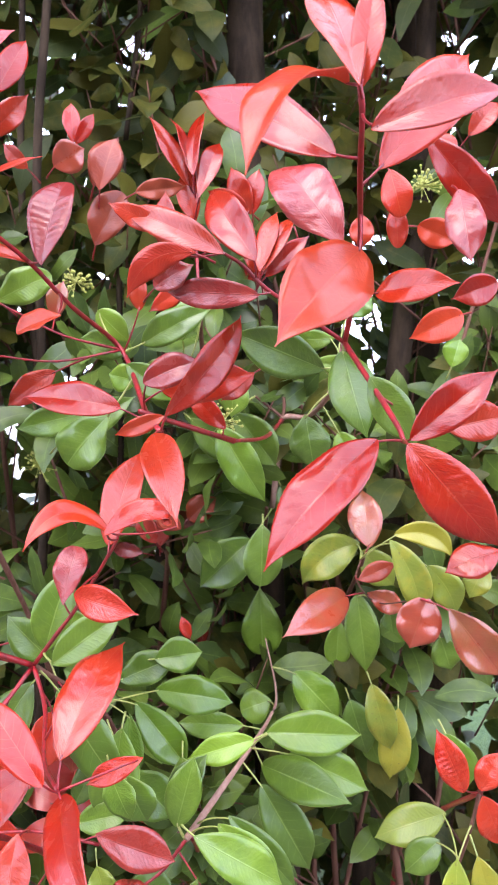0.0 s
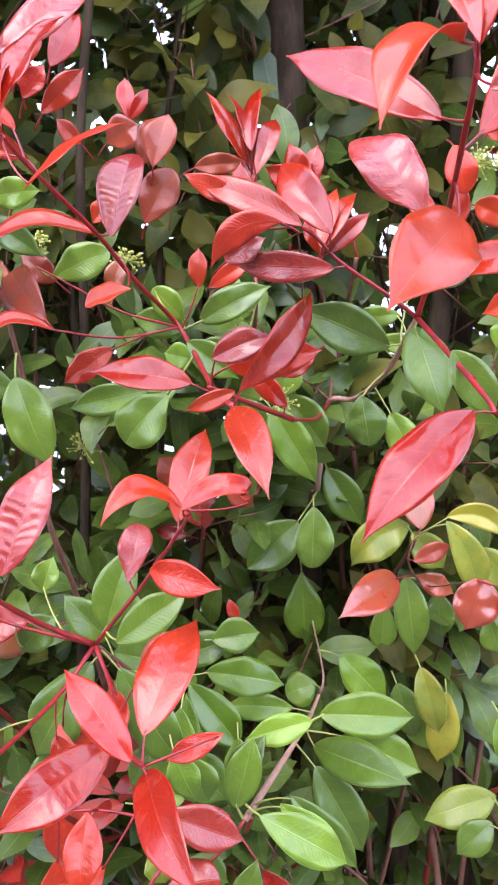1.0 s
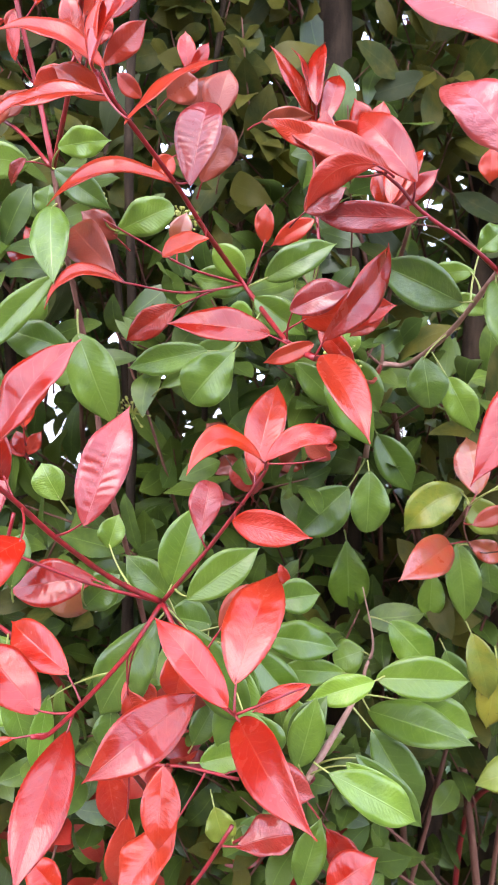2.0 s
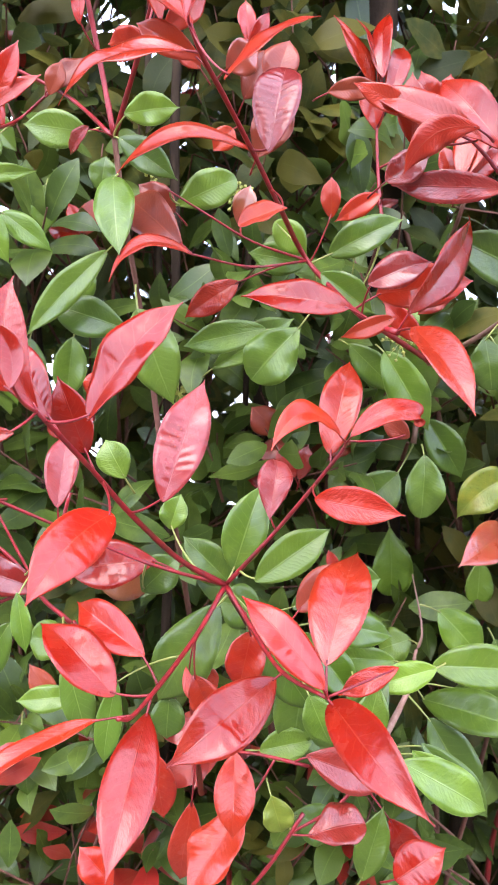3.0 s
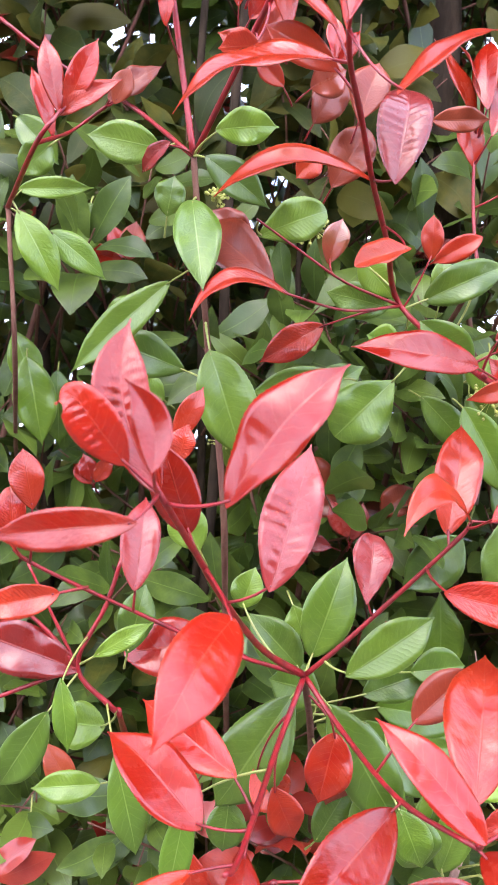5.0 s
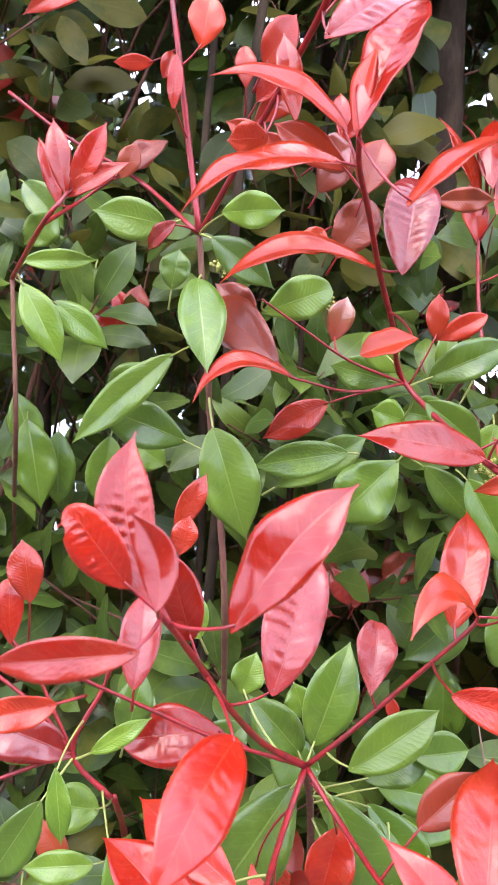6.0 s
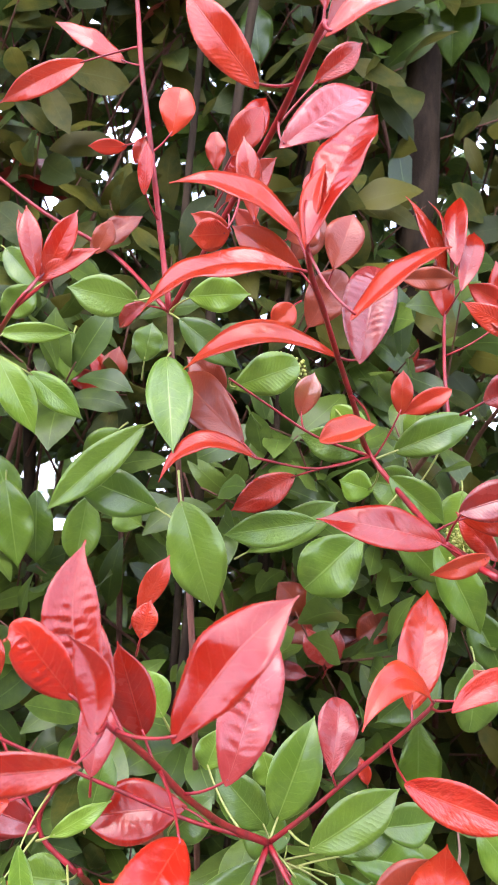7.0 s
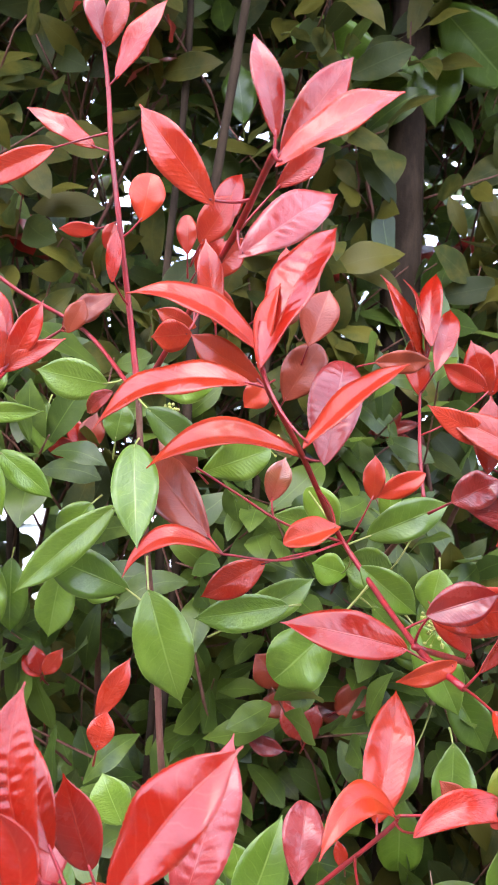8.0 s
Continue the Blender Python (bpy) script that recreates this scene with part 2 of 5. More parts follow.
def build_unseen_screen():
    """An unseen plain screen closing the open side, added to cut low light and reflections."""
    verts = [(x, y, z) for x in (-16, 16) for y in (-6.8, -5.8) for z in (-0.05, 3.3)]
    faces = [(0, 1, 3, 2), (4, 6, 7, 5), (0, 4, 5, 1), (2, 3, 7, 6), (1, 5, 7, 3), (0, 2, 6, 4)]
    tagged(mesh_object("unseen_screen_south", verts, faces, [UNSEEN_SCREEN], smooth=False), "unseen dark screen added to cut low light and darken reflections", "hedge", kind="structure")


build_unseen_screen()

# ---- shrubs, branches and leaves ----


def unit(v):
    return v / max(np.linalg.norm(v), 1e-9)


def smooth_line(points, each=5):
    """A Catmull-Rom line through the points."""
    p = [np.asarray(q, float) for q in points]
    p = [2 * p[0] - p[1], *p, 2 * p[-1] - p[-2]]
    line = []
    for a, b, c, d in zip(p, p[1:], p[2:], p[3:]):
        for i in range(each):
            t = i / each
            line.append(0.5 * (2 * b + (c - a) * t + (2 * a - 5 * b + 4 * c - d) * t**2 + (3 * b - a - 3 * c + d) * t**3))
    return np.array([*line, p[-2]])


def tube(line, r0, r1, sides=8, seed=0.0, knots=0.0):
    """Rings round a line, tapering from r0 to r1, closed at both ends."""
    verts, faces = [], []
    n = len(line)
    for i in range(n):
        way = unit(line[min(i + 1, n - 1)] - line[max(i - 1, 0)])
        a = unit(np.cross(way, (0.31, 0.12, 0.94) if abs(way[2]) < 0.95 else (1.0, 0.2, 0.0)))
        b = np.cross(way, a)
        r = r0 + (r1 - r0) * i / (n - 1)
        r *= 1 + knots * noise.noise(Vector((*(line[i] * 60), seed)).to_3d())
        for s in range(sides):
            turn = 2 * math.pi * s / sides
            verts.append(line[i] + r * (math.cos(turn) * a + math.sin(turn) * b))
    for i in range(n - 1):
        for s in range(sides):
            q, w = i * sides + s, i * sides + (s + 1) % sides
            faces.append((q, w, w + sides, q + sides))
    faces += [tuple(reversed(range(sides))), tuple(range((n - 1) * sides, n * sides))]
    return verts, faces


def shrub(label, x, y, name="photinia_shrub"):
    ob = new(name)
    ob.location = (x, y, 0)
    ob.empty_display_size = 0.2
    bpy.context.view_layer.update()
    return tagged(ob, label, "shrub", "photinia hedge", "thing")


LEFT_SHRUB = shrub("evergreen photinia shrub with glossy red young shoots over green leaves", -0.22, 1.12)
RIGHT_SHRUB = shrub("evergreen photinia shrub with coral-red shoots and yellowing lower leaves", 0.26, 1.16)


def stem(r0, r1, kind, *points):
    """A branch of a shrub through the points; radii in millimetres."""
    x = points[0][0]
    owner = LEFT_SHRUB if x < 0.0 else RIGHT_SHRUB
    line = smooth_line(points)
    verts, faces = tube(line, 0.88 * r0 / 1000, 0.88 * r1 / 1000, 8, x, 0.18)
    ob = tagged(mesh_object("branch", verts, faces, [STEMS[kind]], owner), BRANCH_LABELS[kind])
    LINES[ob.name] = smooth_line(line, 4)
    return ob


LINES = {}
BRANCH_LABELS = {
    "redstem": "smooth crimson young shoot",
    "oldstem": "rough brown older twig",
    "palestem": "pinkish-tan woody twig",
}
LEAF_LABELS = {
    "skylit": "glossy red young leaf, sky sheen painted in as pink",
    "red": "glossy red young leaf",
    "orange": "coral-red young leaf seen on its duller side",
    "bronze": "brownish bronze-red leaf",
    "dusky": "dusky crimson leaf with a satin sheen",
    "salmon": "salmon-tinted turning leaf",
    "green": "glossy dark green leaf",
    "bright": "fresh mid-green leaf",
    "yellow": "yellowing green leaf with brown specks",
}
LEAF_COUNT = [0]


def leaf(branch, colour, base, tip, width, roll, bend=0.05, sway=0.0, fold=None, crinkle=0.0, blunt=0.0, stalked=False, hook=0.0):
    """A leaf from base to tip in metres. roll turns its upper face about its length, away from facing the open side of the hedge; bend arches
    it towards its upper face, sway to its side, as shares of its length; blunt rounds its tip; hook rolls its tip in, in turns; a stalked leaf is joined to its branch by its whole stalk."""
    LEAF_COUNT[0] += 1
    chance = random.Random(LEAF_COUNT[0] * 7 + 3)
    if colour in ("red", "skylit"):
        crinkle = max(1.1 * crinkle, chance.uniform(0.2, 0.65))
    base, tip = np.array(base), np.array(tip)
    length = np.linalg.norm(tip - base)
    axis = (tip - base) / length
    face = np.array((0.0, -1.0, 0.35))
    face = unit(face - (face @ axis) * axis)
    turn = radians(roll)
    face = math.cos(turn) * face + math.sin(turn) * np.cross(axis, face)
    side = np.cross(face, axis)
    middle = (base + tip) / 2 + length * (bend * face + sway * side)
    control = 2 * middle - (base + tip) / 2
    fold = radians(chance.uniform(7, 22) if fold is None else fold)
    wave, beat, lean = chance.uniform(0.03, 0.10), chance.uniform(1.2, 2.6), chance.uniform(0, 6.28)
    curl = chance.uniform(-0.04, 0.14)
    twist, ribs = chance.uniform(-0.4, 0.4), chance.uniform(8.0, 12.0) + 3.0 * (crinkle > 0.9)
    nod = chance.uniform(0.0, 0.10)
    swell = chance.uniform(0.03, 0.08) if colour in ("red", "skylit", "dusky") else chance.uniform(0.03, 0.07)
    lopside = chance.uniform(-0.07, 0.07)
    long, wide = (52, 14) if crinkle else (44, 10)
    widest = chance.uniform(0.45, 0.54) + 0.08 * blunt
    belly = math.log(0.5) / math.log(widest)
    taper, ending = chance.uniform(0.66, 0.80), (chance.uniform(1.15, 1.6) if not blunt else 0.9 - 0.40 * blunt)
    verts, uvs, faces, slots, rims = [], [], [], [], []
    for layer in (0, 1):
        for j in range(long + 1):
            v = j / long
            spine = (1 - v) ** 2 * base + 2 * v * (1 - v) * control + v * v * tip
            way = unit(2 * (1 - v) * (control - base) + 2 * v * (tip - control))
            if hook and v > 0.68:
                if j == math.ceil(0.68 * long + 1e-6):
                    start_point, start_way = spine, way
                    inward = unit(np.array((0.0, 0.15, -1.0)) - (np.array((0.0, 0.15, -1.0)) @ way) * way)
                angle = 2 * math.pi * hook * (v - 0.68) / 0.32
                coil = 0.32 * length / (2 * math.pi * hook) * (1.25 - 0.45 * (v - 0.68) / 0.32)
                spine = start_point + coil * (math.sin(angle) * start_way + (1 - math.cos(angle)) * inward)
                way = math.cos(angle) * start_way + math.sin(angle) * inward
            out = unit(side - (side @ way) * way)
            top = np.cross(way, out)
            spin = twist * (v - 0.4)
            out, top = math.cos(spin) * out + math.sin(spin) * top, math.cos(spin) * top - math.sin(spin) * out
            past = min(max((v - widest) / (1 - widest), 0.0), 1.0)
            power = taper + (ending - taper) * v**4
            half = 0.495 * width * max(math.sin(math.pi * v**belly), 0.0) ** power
            spine = spine - nod * length * past**2.2 * top
            half = max(half, 0.0006 if 0 < j < long else 0.0004)
            for i in range(wide + 1):
                u = 2 * i / wide - 1
                u = math.copysign(abs(u) ** 1.5, u)
                edge = abs(u)
                tooth = 1 + (0.020 if (j % 2 and edge == 1) else 0.0) + math.copysign(lopside, u)
                lift = edge * math.sin(fold) - curl * edge**2.5
                lift += wave * math.sin(6.28 * beat * v + lean + (1.3 if u > 0 else 0)) * edge**2 * 1.6
                lift += crinkle * (0.08 + 0.05 * (crinkle > 0.9)) * (0.05 + noise.noise(Vector((u * 2, v * 4, LEAF_COUNT[0])))) * math.sin(6.28 * (ribs * v - 0.11 * ribs * edge) + 2 * u + 2.5 * noise.noise(Vector((u * 1.5, v * 5, LEAF_COUNT[0] * 1.3)))) * math.sin(math.pi * edge**0.8) * math.sin(math.pi * v)
                lift += swell * noise.noise(Vector((u * 1.1, v * 4.2, LEAF_COUNT[0] * 3.7))) * (1 - 0.3 * edge)
                point = spine + half * tooth * (u * math.cos(fold * edge) * out + lift * top)
                verts.append(point - layer * 0.00045 * top)
                uvs.append((0.5 + u / 2, v))
    row = wide + 1
    sheet = row * (long + 1)
    for j in range(long):
        for i in range(wide):
            a = j * row + i
            faces.append((a, a + row, a + row + 1, a + 1)[::-1])
            slots.append(0)
            faces.append((a + sheet, a + sheet + row, a + sheet + row + 1, a + sheet + 1))
            slots.append(1)
        for a, flip in ((j * row, False), (j * row + wide, True)):
            rim = (a, a + row, a + row + sheet, a + sheet)
            faces.append(rim[::-1] if flip else rim)
            rims.append(len(faces) - 1)
            slots.append(0)
    # the stalk, which leaves the branch where it can run on in the leaf's own direction
    start = unit(control - base)
    spots = LINES[branch.name]
    gap = base - spots
    far = np.linalg.norm(gap, axis=1) + 1e-6
    best = int(np.argmin(far * (1.75 - (gap @ start) / far)))
    if stalked and far[best] < 0.075:
        foot = spots[best]
    else:
        foot = base - start * 0.013 + np.array((0.0, 0.012, -0.003))
    reach = np.linalg.norm(base - foot)
    if reach > 0.001:
        line = []
        for n in range(7):
            s = n / 6
            line.append((1 - s) ** 2 * foot + 2 * s * (1 - s) * (0.45 * foot + 0.55 * base - start * reach * 0.10) + s * s * (base + start * 0.004))
        thick = 0.0007 + 0.006 * width
        more, sides = tube(np.array(line), thick * 1.25, thick * 0.8, 6)
        offset = len(verts)
        verts += more
        uvs += [(0.8, 0.3)] * len(more)
        faces += [tuple(offset + q for q in f) for f in sides]
        slots += [2] * len(sides)
    stalk = STEMS["greenstalk" if colour in ("green", "bright", "yellow") else "redstem"]
    ob = mesh_object("leaf", verts, faces, [TOPS[colour], UNDERS[colour], stalk], branch, slots, uvs)
    for n in rims:
        ob.data.polygons[n].use_smooth = False
    return tagged(ob, LEAF_LABELS[colour])


def bud_cluster(branch, centre, radius):
    """A loose panicle of tiny round flower buds on fine stalks."""
    chance = random.Random(int(1000 * abs(centre[0])))
    made = bmesh.new()
    centre = Vector(centre)
    for n in range(46):
        way = Vector((chance.gauss(0, 1), chance.gauss(0, 0.7), chance.gauss(0.3, 0.8))).normalized() * radius * chance.uniform(0.25, 1.0)
        bmesh.ops.create_icosphere(made, subdivisions=1, radius=chance.uniform(0.0013, 0.0022), matrix=Matrix.Translation(centre + way))
        turn = way.to_track_quat("Z", "Y").to_matrix().to_4x4()
        bmesh.ops.create_cone(made, segments=4, radius1=0.0004, radius2=0.0003, depth=way.length, matrix=Matrix.Translation(centre + way / 2) @ turn)
    me = bpy.data.meshes.new("flower_head")
    made.to_mesh(me)
    made.free()
    me.materials.append(BUDS)
    ob = new("flower_head", me)
    ob.parent = branch
    ob.matrix_parent_inverse = branch.matrix_world.inverted()
    return tagged(ob, "loose cluster of tiny yellow-green flower buds")


# ---- the leaves and shoots nearest to the open side ----
sA = stem(2.6, 1.8, "redstem", (0.0899, 0.633, 1.4607), (0.0914, 0.6077, 1.4833), (0.0884, 0.5442, 1.5203), (0.077, 0.4677, 1.5479), (0.0721, 0.4292, 1.57), (0.0696, 0.4232, 1.5827))
leaf(sA, "red", (0.0674, 0.4094, 1.577), (0.045, 0.4652, 1.663), 0.0304, 12, stalked=True)
leaf(sA, "red", (0.0708, 0.4231, 1.5812), (0.0777, 0.4268, 1.6419), 0.0188, -3, stalked=True)
leaf(sA, "orange", (0.0646, 0.4316, 1.5862), (0.0047, 0.3527, 1.52), 0.0346, 30, stalked=True, bend=0.14)
leaf(sA, "red", (0.0611, 0.4567, 1.5554), (-0.027, 0.5169, 1.6181), 0.0359, -8, stalked=True)
leaf(sA, "red", (0.0904, 0.4791, 1.5553), (0.1572, 0.5167, 1.6444), 0.0425, 15, stalked=True)
leaf(sA, "red", (0.0742, 0.4112, 1.5548), (0.1472, 0.4124, 1.5781), 0.0297, 4, stalked=True, bend=0.05, crinkle=0.3)
leaf(sA, "skylit", (0.0784, 0.5571, 1.5253), (0.0314, 0.5875, 1.5955), 0.0478, -4, stalked=True, blunt=1.0)
leaf(sA, "orange", (0.0803, 0.4803, 1.5068), (0.0258, 0.4120, 1.4459), 0.0494, -6, stalked=True, fold=9, bend=0.05)
leaf(sA, "green", (0.0885, 0.6374, 1.454), (0.1028, 0.5936, 1.383), 0.0385, 13, stalked=True)
leaf(sA, "red", (0.1066, 0.5832, 1.4943), (0.1571, 0.5340, 1.4955), 0.0271, 12, stalked=True)
leaf(sA, "red", (0.1609, 0.6616, 1.6397), (0.2267, 0.6572, 1.5629), 0.0348, 35)
sA2 = stem(2.6, 2.0, "redstem", (0.0899, 0.633, 1.4607), (0.1112, 0.5302, 1.4015), (0.1147, 0.5061, 1.3856))
leaf(sA2, "green", (0.1002, 0.5632, 1.4303), (0.1331, 0.5603, 1.3805), 0.0292, 19, stalked=True)
leaf(sA2, "orange", (0.1885, 0.6356, 1.4855), (0.144, 0.6342, 1.4645), 0.0292, -17)
leaf(sA2, "skylit", (0.1705, 0.5924, 1.5754), (0.1741, 0.5662, 1.5163), 0.0306, 21)
leaf(sA2, "red", (0.1091, 0.463, 1.3892), (0.1633, 0.4658, 1.4334), 0.0274, 5, stalked=True)
leaf(sA2, "red", (0.1036, 0.4439, 1.3883), (0.1576, 0.4403, 1.3267), 0.0355, 20, stalked=True)
leaf(sA2, "red", (0.1592, 0.57, 1.3919), (0.208, 0.5708, 1.4029), 0.0331, 13, stalked=True)
leaf(sA2, "red", (0.0936, 0.4888, 1.3883), (0.0173, 0.4515, 1.3128), 0.0414, 20, stalked=True)
leaf(sA2, "orange", (0.1887, 0.813, 1.5986), (0.2309, 0.812, 1.5809), 0.0331, 34)
leaf(sA2, "red", (0.241, 0.7084, 1.5232), (0.1981, 0.7073, 1.5072), 0.0315, -20)
leaf(sA2, "red", (0.2421, 0.8189, 1.695), (0.2731, 0.8211, 1.7312), 0.0271, 13)
sB0 = stem(4.6, 2.8, "palestem", (0.0405, 0.9542, 1.2735), (0.0491, 0.959, 1.3531), (0.052, 0.9302, 1.3896), (0.0829, 0.9305, 1.3918), (0.0964, 0.7987, 1.4209), (0.0899, 0.633, 1.4607))
leaf(sB0, "green", (0.0796, 0.6932, 1.4406), (-0.0053, 0.6702, 1.4723), 0.0447, -24, stalked=True)
leaf(sB0, "green", (0.0875, 0.6883, 1.4685), (0.0429, 0.6881, 1.4656), 0.0205, -23, stalked=True)
leaf(sB0, "green", (0.0771, 0.7537, 1.4513), (0.1306, 0.7532, 1.4404), 0.0225, 23, stalked=True)
leaf(sB0, "bright", (0.1011, 0.7262, 1.493), (0.128, 0.7276, 1.5148), 0.0297, 16, stalked=True)
leaf(sB0, "bright", (0.2667, 0.9548, 1.4555), (0.2772, 0.957, 1.4913), 0.0344, -9)
leaf(sB0, "green", (0.0265, 0.8429, 1.2708), (0.025, 0.8387, 1.2006), 0.0448, 1, blunt=1.0)
leaf(sB0, "green", (0.0139, 0.9112, 1.2414), (-0.0502, 0.9074, 1.1807), 0.0569, -6, stalked=True)
leaf(sB0, "green", (0.0694, 0.7945, 1.3969), (0.0788, 0.7913, 1.3433), 0.0441, 7, stalked=True, blunt=1.0)
leaf(sB0, "green", (-0.0421, 1.1215, 1.359), (-0.0245, 1.1167, 1.2786), 0.0509, 1, blunt=1.0)
leaf(sB0, "green", (0.0494, 0.9259, 1.3053), (0.0934, 0.9205, 1.2352), 0.0458, 15, stalked=True)
leaf(sB0, "green", (0.112, 0.8514, 1.3763), (0.1445, 0.8465, 1.3135), 0.0380, 20, stalked=True)
leaf(sB0, "red", (0.0151, 0.7228, 1.4386), (-0.0171, 0.7211, 1.4114), 0.0216, -16)
leaf(sB0, "bronze", (-0.0488, 0.9655, 1.2526), (-0.0888, 0.968, 1.2602), 0.0330, -15)
leaf(sB0, "bright", (-0.023, 0.8407, 1.3815), (0.0293, 0.8348, 1.2956), 0.0452, 11)
sD = stem(2.2, 1.4, "redstem", (0.0899, 0.633, 1.4607), (0.0625, 0.6182, 1.4772), (0.0234, 0.6197, 1.5034), (0.005, 0.6169, 1.5209), (-0.0105, 0.6048, 1.5283))
leaf(sD, "red", (-0.0093, 0.5853, 1.5237), (-0.0925, 0.6034, 1.5642), 0.0277, -3, stalked=True)
leaf(sD, "red", (0.0154, 0.6065, 1.5227), (-0.0273, 0.6503, 1.5936), 0.0342, -17, stalked=True)
leaf(sD, "orange", (-0.0266, 0.5345, 1.5145), (-0.0734, 0.5325, 1.4833), 0.0212, -28, bend=-0.05, sway=-0.21)
leaf(sD, "dusky", (0.0183, 0.6118, 1.4964), (-0.0624, 0.64, 1.5036), 0.0259, -28, stalked=True)
leaf(sD, "red", (0.0199, 0.7356, 1.5368), (0.0367, 0.7659, 1.6046), 0.0221, -19)
leaf(sD, "red", (0.0227, 0.7365, 1.5369), (0.0553, 0.7649, 1.6006), 0.0223, -19)
leaf(sD, "red", (0.0256, 0.7485, 1.5335), (0.0687, 0.7511, 1.5748), 0.0200, 20)
leaf(sD, "red", (-0.0517, 0.5985, 1.5439), (-0.1005, 0.6005, 1.5655), 0.0182, -31, stalked=True)
leaf(sD, "red", (-0.0533, 0.6094, 1.5255), (-0.0565, 0.6074, 1.5773), 0.0223, -23, stalked=True)
leaf(sD, "green", (0.0277, 1.1204, 2.1251), (0.0346, 1.1247, 2.0154), 0.0723, 18)
leaf(sD, "green", (-0.0023, 1.1229, 2.1104), (-0.0309, 1.1275, 2.0407), 0.0487, -8)
sC = stem(2.2, 1.4, "redstem", (-0.0405, 0.7831, 1.4984), (-0.0445, 0.7971, 1.5469), (-0.0479, 0.8003, 1.6), (-0.0463, 0.8024, 1.6355))
leaf(sC, "red", (0.0202, 0.7587, 1.5352), (0.0087, 0.761, 1.5744), 0.0203, -9)
leaf(sC, "red", (-0.1787, 0.8172, 1.6831), (-0.182, 0.8199, 1.728), 0.0204, 11)
leaf(sC, "red", (-0.0531, 0.7916, 1.6324), (-0.0945, 0.7959, 1.7049), 0.0243, 22, stalked=True)
leaf(sC, "red", (-0.0472, 0.7909, 1.6322), (-0.0693, 0.7952, 1.7048), 0.0220, 48, stalked=True)
leaf(sC, "red", (-0.0421, 0.7771, 1.6171), (-0.0207, 0.8071, 1.6864), 0.0228, 2, stalked=True)
leaf(sC, "red", (-0.0479, 0.7766, 1.6394), (-0.043, 0.8109, 1.7195), 0.0253, -35, stalked=True)
leaf(sC, "red", (-0.0479, 0.8001, 1.597), (-0.0601, 0.8034, 1.6531), 0.0260, -3, stalked=True)
leaf(sC, "orange", (-0.0496, 0.7575, 1.5256), (-0.0915, 0.7606, 1.4996), 0.0206, -12, stalked=True)
leaf(sC, "green", (-0.0589, 0.7997, 1.4338), (-0.1065, 0.8026, 1.44), 0.0418, -20, stalked=True)
leaf(sC, "red", (0.011, 0.7828, 1.6021), (-0.0121, 0.7821, 1.6499), 0.0265, -31, stalked=True)
leaf(sC, "red", (0.013, 0.7826, 1.6023), (0.0177, 0.7804, 1.6487), 0.0234, -18, stalked=True)
sR1 = stem(3.0, 1.8, "redstem", (-0.1852, 0.6769, 1.1679), (-0.2215, 0.6382, 1.1986), (-0.2527, 0.5713, 1.2481), (-0.2733, 0.5251, 1.2872), (-0.2925, 0.4649, 1.3273))
leaf(sR1, "red", (-0.2528, 0.4903, 1.2646), (-0.2838, 0.4164, 1.2318), 0.0332, -8, stalked=True, fold=10, bend=0.07, sway=-0.05, crinkle=0.3)
leaf(sR1, "skylit", (-0.2294, 0.5581, 1.2608), (-0.2037, 0.6039, 1.3495), 0.0368, 5, stalked=True, crinkle=1.0)
leaf(sR1, "red", (-0.2621, 0.4571, 1.3232), (-0.2111, 0.4629, 1.3921), 0.0349, -24, stalked=True, sway=0.03, fold=16, crinkle=0.3)
leaf(sR1, "red", (-0.2920, 0.4650, 1.3290), (-0.3116, 0.4850, 1.4060), 0.0275, 8, stalked=True, bend=0.03, sway=0.13, fold=18, crinkle=2.4)
leaf(sR1, "red", (-0.3066, 0.4600, 1.3385), (-0.3378, 0.4550, 1.3764), 0.0226, -12, stalked=True, crinkle=1.9, hook=0.3)
leaf(sR1, "red", (-0.2927, 0.4163, 1.3408), (-0.3061, 0.4221, 1.3760), 0.0165, 0, stalked=True, bend=-0.08, sway=-0.14, fold=24)
leaf(sR1, "red", (-0.2779, 0.5334, 1.2966), (-0.2963, 0.5278, 1.3474), 0.0265, -2, stalked=True)
leaf(sR1, "red", (-0.2992, 0.4446, 1.3162), (-0.364, 0.4466, 1.306), 0.0190, -7, stalked=True)
leaf(sR1, "red", (-0.2944, 0.6414, 1.3382), (-0.2758, 0.6435, 1.3790), 0.0173, 11)
leaf(sR1, "red", (-0.3429, 0.5176, 1.2646), (-0.3859, 0.5185, 1.2529), 0.0190, -9)
leaf(sR1, "green", (-0.236, 0.6893, 1.2137), (-0.2266, 0.6916, 1.2453), 0.0267, -1, stalked=True)
leaf(sR1, "green", (-0.2709, 0.6549, 1.2631), (-0.2892, 0.6584, 1.2951), 0.0290, -4)
leaf(sR1, "red", (-0.2895, 0.612, 1.328), (-0.2848, 0.6106, 1.3535), 0.0178, 6)
leaf(sR1, "red", (-0.2941, 0.5000, 1.3217), (-0.3278, 0.5300, 1.3736), 0.0248, 6, stalked=True, bend=0.06, crinkle=1.8)
sR2 = stem(2.4, 1.5, "redstem", (-0.1852, 0.6769, 1.1679), (-0.1611, 0.6586, 1.2004), (-0.1364, 0.6451, 1.2335), (-0.1003, 0.6118, 1.2902), (-0.0942, 0.6066, 1.3032))
leaf(sR2, "skylit", (-0.1499, 0.6458, 1.2332), (-0.1420, 0.6714, 1.2818), 0.0306, -5, stalked=True, blunt=1.0)
